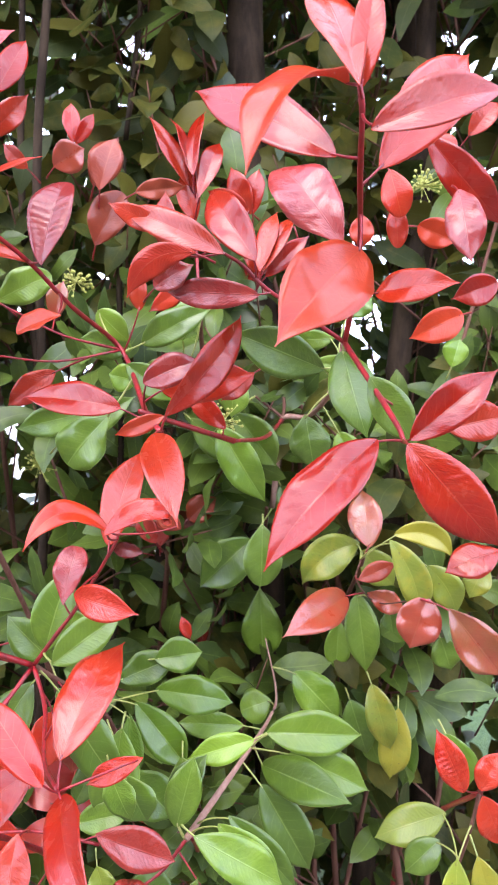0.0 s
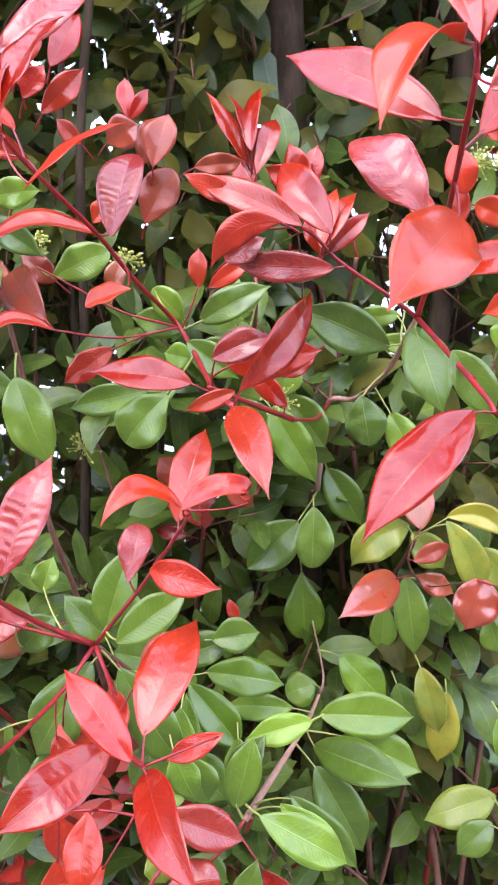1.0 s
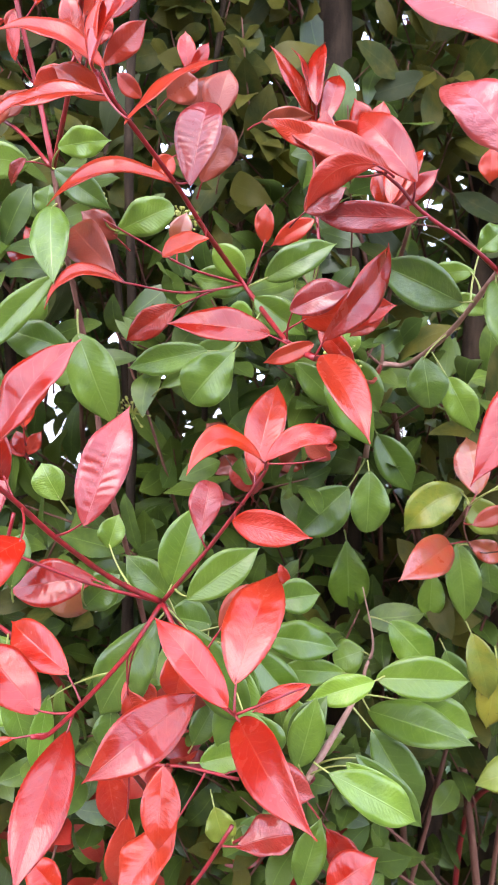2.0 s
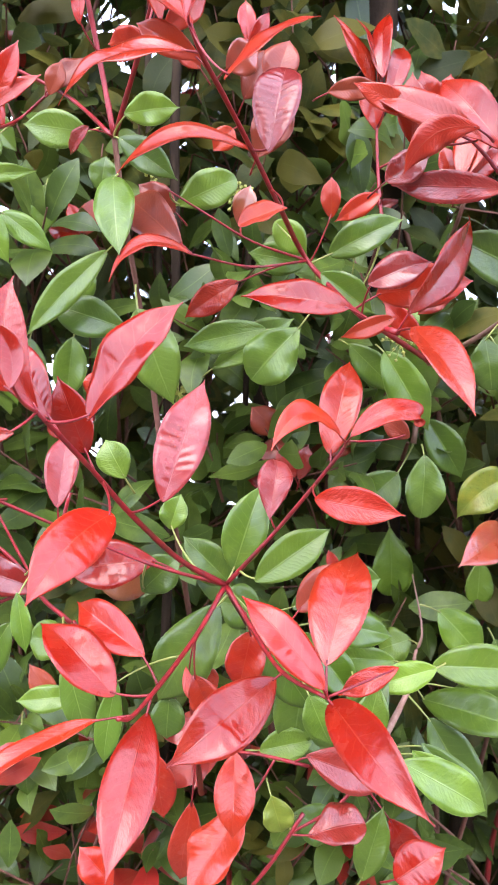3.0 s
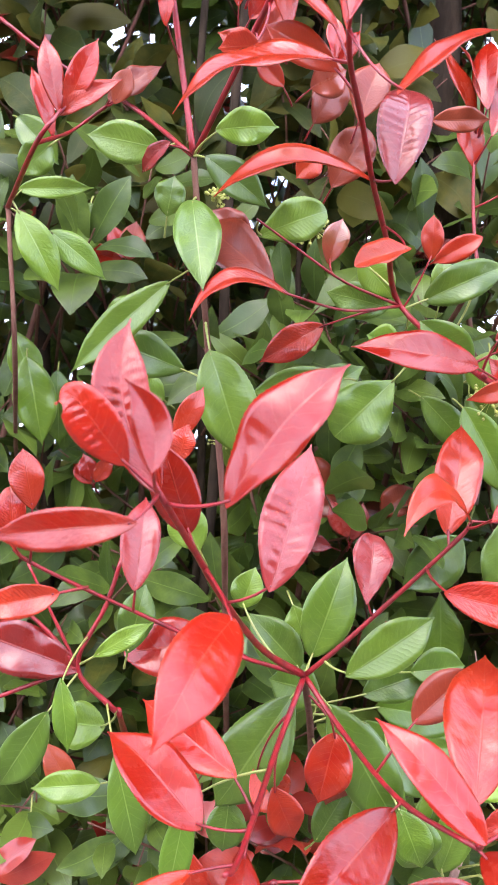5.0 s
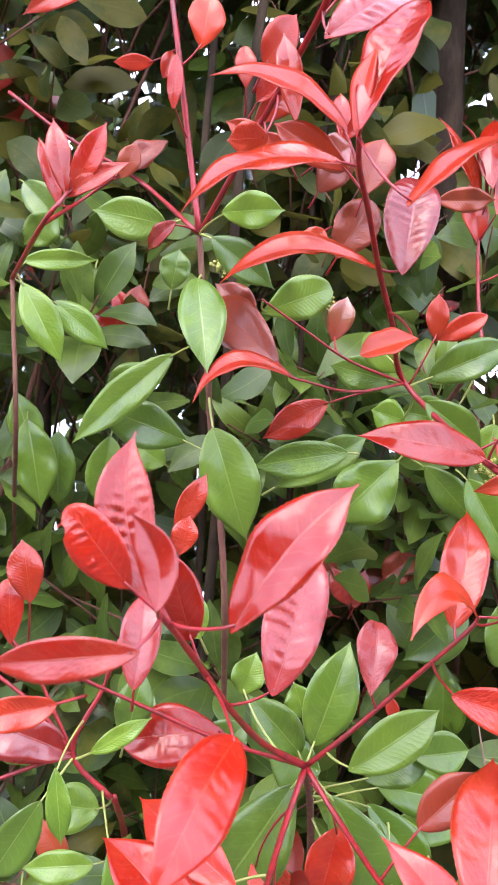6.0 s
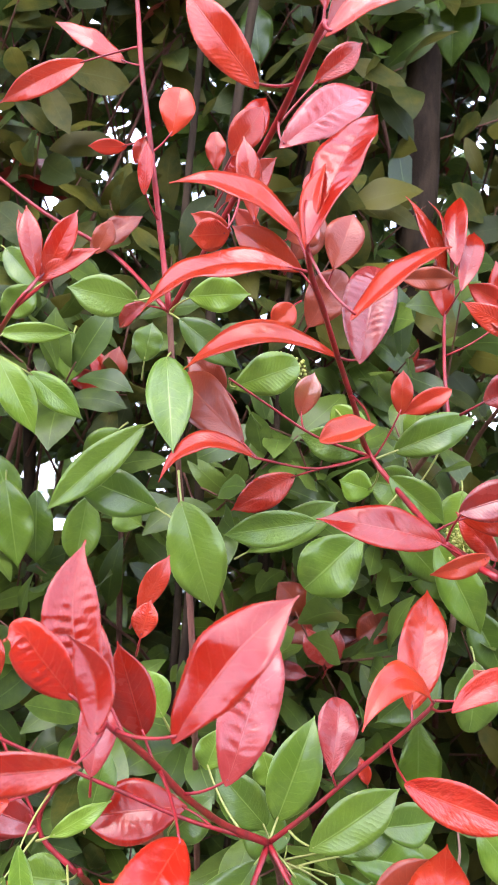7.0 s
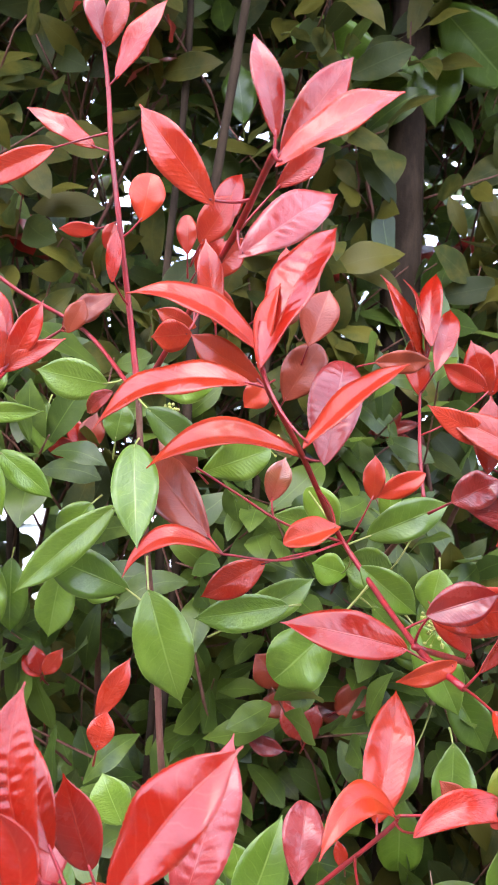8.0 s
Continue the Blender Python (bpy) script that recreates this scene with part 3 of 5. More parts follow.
leaf(sR2, "red", (-0.1214, 0.5692, 1.2637), (-0.0664, 0.5232, 1.2618), 0.0270, 14, stalked=True, crinkle=0.6)
leaf(sR2, "red", (-0.105, 0.6201, 1.2909), (-0.0846, 0.6607, 1.3708), 0.0348, -8, stalked=True)
leaf(sR2, "orange", (-0.0987, 0.5974, 1.305), (-0.1545, 0.5461, 1.3031), 0.0220, 12, stalked=True, bend=0.14, sway=-0.25)
leaf(sR2, "red", (-0.0976, 0.5646, 1.3099), (-0.0289, 0.5638, 1.3206), 0.0201, -14, stalked=True, bend=0.09, sway=0.18, hook=0.7)
leaf(sR2, "bronze", (-0.0442, 0.6151, 1.3065), (-0.0662, 0.6171, 1.3228), 0.0172, -23, stalked=True)
leaf(sR2, "green", (-0.1787, 0.6914, 1.1771), (-0.1548, 0.6981, 1.2568), 0.0425, -1, stalked=True)
leaf(sR2, "green", (-0.1604, 0.6467, 1.18), (-0.0985, 0.6493, 1.2259), 0.0359, 0, stalked=True)
sR3 = stem(2.6, 1.6, "redstem", (-0.1852, 0.6769, 1.1679), (-0.1635, 0.6357, 1.1466), (-0.1422, 0.5571, 1.1403), (-0.1166, 0.4989, 1.1472))
leaf(sR3, "green", (-0.1093, 0.702, 1.0982), (-0.1221, 0.6961, 1.0012), 0.0497, -9, stalked=True)
leaf(sR3, "red", (-0.1169, 0.5059, 1.1654), (-0.0872, 0.5816, 1.2296), 0.0421, -16, stalked=True, crinkle=0.7)
leaf(sR3, "red", (-0.121, 0.4783, 1.1616), (-0.1722, 0.5101, 1.2118), 0.0271, 18, stalked=True)
leaf(sR3, "red", (-0.1463, 0.5513, 1.1375), (-0.2161, 0.4899, 1.1031), 0.0412, 8, stalked=True)
leaf(sR3, "red", (-0.114, 0.4973, 1.1451), (-0.0766, 0.4011, 1.1258), 0.0326, 9, stalked=True)
leaf(sR3, "red", (-0.0635, 0.5312, 1.1552), (-0.1049, 0.5304, 1.135), 0.0173, 9, stalked=True)
leaf(sR3, "red", (-0.1613, 0.6591, 1.133), (-0.1714, 0.6551, 1.081), 0.0361, 10, stalked=True)
leaf(sR3, "green", (-0.1019, 0.6763, 1.0656), (-0.0806, 0.672, 1.0212), 0.0402, 4)
leaf(sR3, "bronze", (-0.1299, 0.581, 1.177), (-0.0932, 0.5825, 1.214), 0.0276, -12, stalked=True)
sR4 = stem(2.6, 1.6, "redstem", (-0.1852, 0.6769, 1.1679), (-0.2087, 0.622, 1.1388), (-0.2386, 0.515, 1.1286), (-0.2482, 0.4886, 1.1348))
leaf(sR4, "red", (-0.2347, 0.5323, 1.1193), (-0.2461, 0.4391, 1.0624), 0.0356, -2, stalked=True)
leaf(sR4, "red", (-0.2630, 0.5022, 1.1279), (-0.3368, 0.4496, 1.1045), 0.0191, 46, stalked=True)
leaf(sR4, "red", (-0.2598, 0.5446, 1.1244), (-0.3184, 0.5742, 1.1697), 0.0399, 31, stalked=True)
leaf(sR4, "red", (-0.2403, 0.5572, 1.1494), (-0.3037, 0.617, 1.1695), 0.0348, 4, stalked=True)
leaf(sR4, "red", (-0.2092, 0.6288, 1.1061), (-0.191, 0.625, 1.0706), 0.0260, 1, stalked=True)
leaf(sR4, "red", (-0.2182, 0.6804, 1.0924), (-0.1923, 0.6774, 1.0631), 0.0352, -4, stalked=True)
leaf(sR4, "bright", (-0.2674, 0.6019, 1.1134), (-0.277, 0.5964, 1.0439), 0.0215, 0, stalked=True)
leaf(sR4, "green", (-0.2339, 0.6961, 1.0572), (-0.2363, 0.6927, 1.0157), 0.0322, 3)
sR5 = stem(2.0, 1.4, "redstem", (-0.1852, 0.6769, 1.1679), (-0.2456, 0.6663, 1.1864), (-0.2929, 0.6587, 1.2066), (-0.3783, 0.636, 1.2486), (-0.3959, 0.6329, 1.2607))
leaf(sR5, "red", (-0.2469, 0.6898, 1.1850), (-0.3228, 0.6842, 1.1759), 0.0463, 12, stalked=True, fold=11, blunt=0.6)
leaf(sR5, "skylit", (-0.3093, 0.5824, 1.2504), (-0.3078, 0.6128, 1.3070), 0.0265, 6)
leaf(sR5, "red", (-0.3776, 0.6019, 1.2933), (-0.387, 0.6056, 1.3313), 0.0221, 10, stalked=True)
leaf(sR5, "red", (-0.3872, 0.6001, 1.267), (-0.393, 0.6038, 1.3071), 0.0184, 13, stalked=True, blunt=1.0)
leaf(sR5, "green", (-0.2621, 0.7054, 1.152), (-0.2271, 0.7067, 1.1862), 0.0368, 0, stalked=True)
leaf(sR5, "salmon", (-0.2409, 0.7350, 1.1655), (-0.3086, 0.7300, 1.1499), 0.0422, -6, stalked=True, blunt=0.7)
sR0 = stem(5.0, 3.2, "oldstem", (-0.1215, 0.9205, 0.8863), (-0.1477, 0.8354, 1.0464), (-0.1852, 0.6769, 1.1679))
leaf(sR0, "bright", (-0.1083, 0.7817, 1.09), (-0.0504, 0.7668, 1.0252), 0.0430, -9, stalked=True)
leaf(sR0, "bright", (-0.0916, 0.8153, 1.0901), (-0.0032, 0.8147, 1.0775), 0.0451, -4, stalked=True)
leaf(sR0, "green", (-0.0825, 0.7454, 1.1499), (-0.0341, 0.746, 1.1577), 0.0377, 0)
leaf(sR0, "green", (-0.1078, 0.7418, 1.0946), (-0.1073, 0.7375, 1.0234), 0.0285, -9, stalked=True)
leaf(sR0, "green", (-0.117, 0.7965, 1.0042), (-0.0674, 0.7936, 0.9553), 0.0493, -12, stalked=True)
leaf(sR0, "bronze", (-0.1477, 0.7012, 1.1123), (-0.1565, 0.6962, 1.0553), 0.0414, 3, stalked=True)
leaf(sR0, "green", (-0.1905, 0.6917, 1.1469), (-0.2474, 0.6861, 1.0515), 0.0552, 6, stalked=True)
leaf(sR0, "green", (-0.1642, 0.6803, 1.1454), (-0.1026, 0.6697, 1.0517), 0.0445, 7, stalked=True)
leaf(sR0, "green", (-0.1204, 0.7551, 1.124), (-0.0621, 0.7546, 1.1485), 0.0353, -5, stalked=True)
leaf(sR0, "green", (-0.1819, 0.7223, 1.1569), (-0.227, 0.7279, 1.1994), 0.0362, -5, stalked=True)
leaf(sR0, "green", (-0.1459, 0.8164, 1.1009), (-0.1961, 0.8193, 1.109), 0.0497, -0, stalked=True)
leaf(sR0, "green", (-0.1111, 0.6523, 1.0801), (-0.0917, 0.6479, 1.0384), 0.0301, 10)
leaf(sR0, "green", (-0.0551, 0.7475, 1.0472), (-0.047, 0.7425, 0.9921), 0.0354, 16)
leaf(sR0, "green", (-0.1501, 0.692, 1.0091), (-0.0986, 0.6923, 1.0208), 0.0311, -9)
sL1 = stem(2.6, 2.0, "redstem", (-0.328, 0.7129, 1.1178), (-0.3609, 0.7171, 1.1503), (-0.3418, 0.7205, 1.2007), (-0.3322, 0.7233, 1.2384))
leaf(sL1, "bright", (-0.3661, 0.6728, 1.1581), (-0.3567, 0.668, 1.1052), 0.0190, -10, stalked=True)
leaf(sL1, "green", (-0.3769, 0.6882, 1.1257), (-0.411, 0.6846, 1.0651), 0.0320, -8, stalked=True)
leaf(sL1, "green", (-0.3224, 0.6641, 1.1074), (-0.3, 0.6569, 1.0341), 0.0292, -8, stalked=True)
leaf(sL1, "green", (-0.3485, 0.8266, 0.9961), (-0.4153, 0.8289, 0.9878), 0.0314, 7)
leaf(sL1, "green", (-0.4222, 0.8752, 0.9375), (-0.4117, 0.8677, 0.8545), 0.0371, -13)
leaf(sL1, "bright", (-0.4591, 0.9262, 0.9281), (-0.4613, 0.9199, 0.8517), 0.0318, -13)
leaf(sL1, "green", (-0.3407, 0.7632, 1.0814), (-0.3864, 0.7654, 1.0838), 0.0405, 4, stalked=True)
leaf(sL1, "bright", (-0.3352, 0.612, 1.1975), (-0.2982, 0.6125, 1.2226), 0.0138, 6)
leaf(sL1, "green", (-0.3186, 0.67, 1.1797), (-0.3085, 0.674, 1.2317), 0.0284, 6)
sL2 = stem(2.2, 1.8, "redstem", (-0.3609, 0.7171, 1.1503), (-0.3945, 0.7214, 1.1837), (-0.4477, 0.7267, 1.2179))
leaf(sL2, "dusky", (-0.3577, 0.7171, 1.1476), (-0.4501, 0.7235, 1.1748), 0.0420, 3, stalked=True)
stem(2.2, 1.8, "redstem", (-0.3609, 0.7171, 1.1503), (-0.4011, 0.7174, 1.1322), (-0.442, 0.7176, 1.1135))
stem(1.8, 1.4, "redstem", (-0.3609, 0.7171, 1.1503), (-0.3857, 0.7219, 1.1935), (-0.4063, 0.7258, 1.2295))
s1 = stem(3.0, 1.8, "redstem", (-0.0595, 0.6047, 1.3867), (-0.0787, 0.6541, 1.4014), (-0.1165, 0.7524, 1.4611), (-0.1484, 0.6803, 1.4946), (-0.1722, 0.6366, 1.5249), (-0.1942, 0.5796, 1.5457), (-0.2076, 0.5486, 1.5586), (-0.2141, 0.5241, 1.5668))
leaf(s1, "red", (-0.0551, 0.5938, 1.3996), (0.0107, 0.6433, 1.4842), 0.0342, 44, stalked=True)
leaf(s1, "red", (-0.0665, 0.6614, 1.4211), (0.0164, 0.6625, 1.4355), 0.0365, 21, stalked=True)
leaf(s1, "red", (-0.0592, 0.5577, 1.3876), (-0.0343, 0.4841, 1.3337), 0.0303, -3, stalked=True)
leaf(s1, "red", (-0.2157, 0.5122, 1.5657), (-0.1795, 0.5399, 1.658), 0.0298, -30, stalked=True, crinkle=1.0)
leaf(s1, "orange", (-0.2156, 0.5211, 1.5652), (-0.2106, 0.5199, 1.6134), 0.0140, -42, stalked=True)
leaf(s1, "orange", (-0.215, 0.5565, 1.5817), (-0.2952, 0.5611, 1.6122), 0.0249, 22, stalked=True, bend=0.08, sway=-0.08)
leaf(s1, "orange", (-0.2098, 0.5714, 1.5659), (-0.2562, 0.574, 1.5905), 0.0212, -33, stalked=True)
leaf(s1, "red", (-0.2177, 0.547, 1.5611), (-0.3087, 0.5533, 1.5321), 0.0278, 24, stalked=True, bend=0.08, sway=-0.09)
leaf(s1, "orange", (-0.1715, 0.6349, 1.5248), (-0.2808, 0.6421, 1.5101), 0.0320, 30, stalked=True, bend=0.12, sway=-0.10)
leaf(s1, "orange", (-0.1915, 0.5000, 1.5258), (-0.1328, 0.5300, 1.5824), 0.0183, -38, stalked=True)
leaf(s1, "skylit", (-0.1597, 0.6237, 1.5211), (-0.1462, 0.6525, 1.6025), 0.0387, -8, stalked=True, crinkle=1.0, blunt=1.0)
leaf(s1, "orange", (-0.1443, 0.6269, 1.4811), (-0.1819, 0.6273, 1.4665), 0.0258, 20, stalked=True, fold=28, blunt=0.7, bend=0.05)
leaf(s1, "red", (-0.0942, 0.6189, 1.4054), (-0.1788, 0.6316, 1.4146), 0.0328, 8, stalked=True)
leaf(s1, "green", (-0.0965, 0.7536, 1.4671), (-0.0274, 0.7485, 1.5036), 0.0349, 12, stalked=True)
leaf(s1, "bright", (-0.1066, 0.7224, 1.4454), (-0.0573, 0.7199, 1.4106), 0.0322, 24, stalked=True)
leaf(s1, "green", (-0.1529, 0.7863, 1.3984), (-0.2354, 0.7918, 1.3791), 0.0334, -12)
leaf(s1, "green", (-0.123, 0.7243, 1.3977), (-0.1682, 0.728, 1.3468), 0.0516, -0, stalked=True, blunt=1.0)
leaf(s1, "bright", (-0.1051, 0.7827, 1.4307), (-0.1362, 0.7845, 1.438), 0.0304, -20, stalked=True)
leaf(s1, "green", (-0.1141, 0.8027, 1.4655), (-0.1726, 0.8062, 1.4759), 0.0344, -22, stalked=True)
leaf(s1, "bright", (-0.1473, 0.7841, 1.5031), (-0.1138, 0.7825, 1.4706), 0.0304, 24, stalked=True)
leaf(s1, "bronze", (-0.1662, 0.864, 1.5861), (-0.1347, 0.861, 1.646), 0.0454, 8, blunt=1.0)
leaf(s1, "orange", (-0.1909, 0.7853, 1.5907), (-0.2092, 0.7869, 1.5687), 0.0253, -16)
leaf(s1, "bright", (-0.0622, 0.8193, 1.4756), (-0.0613, 0.8184, 1.5242), 0.0215, -16)
leaf(s1, "orange", (-0.0968, 0.7420, 1.4987), (-0.0979, 0.7410, 1.5362), 0.0199, -8, stalked=True)
leaf(s1, "green", (-0.003, 0.8362, 1.4367), (-0.01, 0.8374, 1.3917), 0.0387, 17)
leaf(s1, "green", (-0.0572, 0.8705, 1.3897), (-0.0005, 0.8679, 1.3371), 0.0345, 21)
leaf(s1, "dusky", (-0.0783, 0.6352, 1.426), (-0.028, 0.6313, 1.4464), 0.0309, 3, stalked=True)
leaf(s1, "red", (-0.2408, 0.5986, 1.6014), (-0.2526, 0.6029, 1.6582), 0.0179, 8)
leaf(s1, "orange", (-0.0593, 0.6215, 1.399), (-0.0995, 0.6204, 1.3826), 0.0156, -18, stalked=True)
leaf(s1, "dusky", (-0.0077, 1.0900, 1.5802), (-0.0428, 1.0800, 1.6218), 0.0220, 5)
leaf(s1, "dusky", (-0.0077, 1.0900, 1.5802), (0.0097, 1.0800, 1.6257), 0.0220, 5)
leaf(s1, "dusky", (-0.0077, 1.0900, 1.5802), (-0.0195, 1.0800, 1.6302), 0.0190, 5)
leaf(s1, "dusky", (-0.0077, 1.0900, 1.5802), (0.0394, 1.0800, 1.5987), 0.0190, 5)
leaf(s1, "dusky", (-0.0077, 1.0900, 1.5802), (-0.0528, 1.0800, 1.5896), 0.0205, 5)
leaf(s1, "dusky", (-0.0077, 1.0900, 1.5802), (0.0363, 1.0800, 1.5648), 0.0190, 5)
stem(2.6, 2.2, "redstem", (0.0515, 0.9295, 1.388), (0.0290, 0.850, 1.3700), (-0.0041, 0.7372, 1.3719))
s1b = stem(3.2, 2.6, "redstem", (-0.0041, 0.7372, 1.3719), (-0.0825, 0.6432, 1.4022))
leaf(s1b, "red", (-0.0115, 0.7194, 1.3845), (-0.0495, 0.7216, 1.422), 0.0216, -11, stalked=True)
leaf(s1b, "dusky", (-0.0686, 0.6313, 1.5045), (-0.0356, 0.6285, 1.5232), 0.0270, 7)
s16 = stem(1.5, 1.0, "redstem", (-0.1165, 0.7524, 1.4611), (-0.1698, 0.7055, 1.447), (-0.2198, 0.673, 1.4509))
leaf(s16, "red", (-0.181, 0.7473, 1.4393), (-0.2322, 0.7511, 1.4041), 0.0295, -11, stalked=True)
leaf(s16, "bronze", (-0.2296, 0.6865, 1.461), (-0.2915, 0.776, 1.5212), 0.0424, -20, stalked=True)
leaf(s16, "orange", (-0.2211, 0.6731, 1.4508), (-0.2921, 0.678, 1.4275), 0.0217, 29, stalked=True, bend=0.20, sway=-0.19)
s17 = stem(1.5, 1.0, "redstem", (-0.1165, 0.7524, 1.4611), (-0.1682, 0.7308, 1.4728), (-0.2086, 0.7199, 1.4928), (-0.245, 0.7095, 1.5117))
leaf(s17, "bronze", (-0.2446, 0.7802, 1.5087), (-0.282, 0.7821, 1.5353), 0.0299, -21)
leaf(s17, "salmon", (-0.1815, 0.7453, 1.4894), (-0.1722, 0.744, 1.5279), 0.0228, -2, stalked=True)
leaf(s17, "green", (-0.2417, 0.7499, 1.5074), (-0.1844, 0.7458, 1.5332), 0.0371, 22, stalked=True, blunt=1.0)
s2 = stem(3.0, 2.0, "redstem", (-0.2977, 0.7396, 1.5637), (-0.3123, 0.7393, 1.6346), (-0.326, 0.7263, 1.7027), (-0.3383, 0.7261, 1.7612), (-0.346, 0.7257, 1.8109), (-0.3598, 0.7214, 1.8782))
leaf(s2, "orange", (-0.3087, 0.7252, 1.7034), (-0.3039, 0.7242, 1.7451), 0.0301, 10, stalked=True, blunt=1.0)
leaf(s2, "red", (-0.3829, 0.7252, 1.756), (-0.4497, 0.7302, 1.7162), 0.0226, -30, stalked=True)
leaf(s2, "red", (-0.3517, 0.7324, 1.762), (-0.4117, 0.7357, 1.7916), 0.0194, -3, stalked=True)
leaf(s2, "orange", (-0.336, 0.7329, 1.6811), (-0.3298, 0.7321, 1.7048), 0.0138, 17, stalked=True)
leaf(s2, "orange", (-0.3469, 0.7532, 1.7023), (-0.3801, 0.7554, 1.7002), 0.0133, -42, stalked=True)
leaf(s2, "red", (-0.3246, 0.7126, 1.6497), (-0.3254, 0.7119, 1.6921), 0.0125, 5, stalked=True)
leaf(s2, "red", (-0.34, 0.7228, 1.8154), (-0.3046, 0.7177, 1.8858), 0.0229, -8, stalked=True)
leaf(s2, "red", (-0.3508, 0.7224, 1.8417), (-0.3706, 0.7213, 1.8954), 0.0182, -8, stalked=True)
leaf(s2, "red", (-0.3494, 0.7223, 1.8418), (-0.3386, 0.7194, 1.8939), 0.0191, 20, stalked=True)
leaf(s2, "green", (0.0216, 1.1181, 2.1876), (0.1431, 1.1157, 2.0731), 0.0848, 49)
s20 = stem(3.8, 2.8, "oldstem", (-0.2175, 0.9889, 0.9318), (-0.2391, 0.8562, 1.1488), (-0.2513, 0.7653, 1.2683), (-0.2641, 0.7646, 1.3546), (-0.2751, 0.7643, 1.4117), (-0.2879, 0.7402, 1.4965), (-0.2977, 0.7396, 1.5637))
leaf(s20, "green", (-0.2076, 0.8477, 1.3586), (-0.1185, 0.8514, 1.4166), 0.0384, 21)
leaf(s20, "bronze", (-0.3784, 0.8749, 0.958), (-0.4141, 0.8809, 1.0097), 0.0299, 12)
leaf(s20, "bright", (-0.1824, 0.7855, 1.1915), (-0.1704, 0.7824, 1.161), 0.0313, 8)
leaf(s20, "green", (-0.2959, 0.7246, 1.5255), (-0.282, 0.6771, 1.4494), 0.0375, 1, stalked=True)
leaf(s20, "green", (-0.2742, 0.7355, 1.4101), (-0.2389, 0.7349, 1.3187), 0.0490, 5, stalked=True)
leaf(s20, "green", (-0.313, 0.7952, 1.4718), (-0.3964, 0.802, 1.3858), 0.0348, -10, stalked=True)
leaf(s20, "green", (-0.2949, 0.8154, 1.3955), (-0.3713, 0.8198, 1.4184), 0.0438, -13, stalked=True, blunt=1.0)
leaf(s20, "green", (-0.3197, 0.7946, 1.5281), (-0.3154, 0.7937, 1.5641), 0.0284, 8)
leaf(s20, "green", (-0.2874, 0.7046, 1.5534), (-0.2358, 0.7019, 1.5184), 0.0281, 23, stalked=True)
leaf(s20, "bright", (-0.2812, 0.6912, 1.569), (-0.2339, 0.6881, 1.5755), 0.0284, 31, stalked=True)
leaf(s20, "green", (-0.3459, 0.8775, 1.4671), (-0.3761, 0.8802, 1.4244), 0.0398, -18)
leaf(s20, "green", (-0.3188, 0.9377, 1.3665), (-0.351, 0.9394, 1.3821), 0.0368, -10)
leaf(s20, "green", (-0.3796, 0.9411, 1.3918), (-0.3868, 0.9429, 1.316), 0.0442, -10)
s3 = stem(2.8, 1.9, "redstem", (-0.2977, 0.7396, 1.5637), (-0.2599, 0.6571, 1.6221), (-0.2347, 0.5794, 1.655), (-0.223, 0.5031, 1.6654), (-0.2208, 0.4805, 1.6642))
leaf(s3, "skylit", (-0.2314, 0.5647, 1.6366), (-0.1700, 0.5963, 1.6971), 0.0299, 7, stalked=True, crinkle=1.0)
leaf(s3, "red", (-0.2481, 0.5335, 1.6547), (-0.2954, 0.5356, 1.7074), 0.0237, -33, stalked=True)
leaf(s3, "orange", (-0.2702, 0.7486, 1.6878), (-0.2738, 0.7482, 1.7223), 0.0181, -4, blunt=1.0)
leaf(s3, "orange", (-0.2589, 0.6998, 1.6837), (-0.2364, 0.6976, 1.7255), 0.0263, 20, stalked=True)
leaf(s3, "red", (-0.2611, 0.7283, 1.6694), (-0.2407, 0.7265, 1.699), 0.0230, 23)
leaf(s3, "orange", (-0.2542, 0.6487, 1.6091), (-0.2839, 0.6505, 1.6192), 0.0152, -35, stalked=True)
leaf(s3, "red", (-0.2204, 0.4844, 1.6729), (-0.2364, 0.4831, 1.7253), 0.0159, 5, stalked=True)
leaf(s3, "red", (-0.2163, 0.5063, 1.6755), (-0.1816, 0.5145, 1.7361), 0.0212, 20, stalked=True)
leaf(s3, "red", (-0.2198, 0.4807, 1.6576), (-0.1616, 0.4753, 1.7015), 0.0212, -12, stalked=True)
leaf(s3, "red", (-0.2123, 0.5886, 1.6894), (-0.1823, 0.5856, 1.7188), 0.0177, 27, stalked=True)
leaf(s3, "orange", (-0.2557, 0.6184, 1.5986), (-0.2822, 0.6182, 1.5938), 0.0221, -41, stalked=True)
s4 = stem(2.4, 2.0, "redstem", (-0.2977, 0.7396, 1.5637), (-0.3586, 0.8126, 1.6258), (-0.424, 0.8162, 1.6574), (-0.4794, 0.8191, 1.6931))
leaf(s4, "bronze", (-0.1814, 0.9277, 1.67), (-0.1509, 0.9315, 1.7319), 0.0426, 26)
leaf(s4, "bronze", (-0.1026, 0.7532, 1.6158), (-0.0527, 0.7537, 1.6217), 0.0222, 35)
leaf(s4, "green", (-0.326, 0.76, 1.574), (-0.3878, 0.7638, 1.5814), 0.0355, -29, stalked=True)
leaf(s4, "dusky", (-0.3152, 0.7119, 1.5642), (-0.3389, 0.7395, 1.5471), 0.0170, -10, stalked=True, fold=24)
leaf(s4, "bronze", (-0.1522, 0.8217, 1.6355), (-0.1358, 0.8263, 1.6935), 0.0384, -0)
leaf(s4, "orange", (-0.2246, 0.8065, 1.654), (-0.2514, 0.8099, 1.6803), 0.0203, -33)
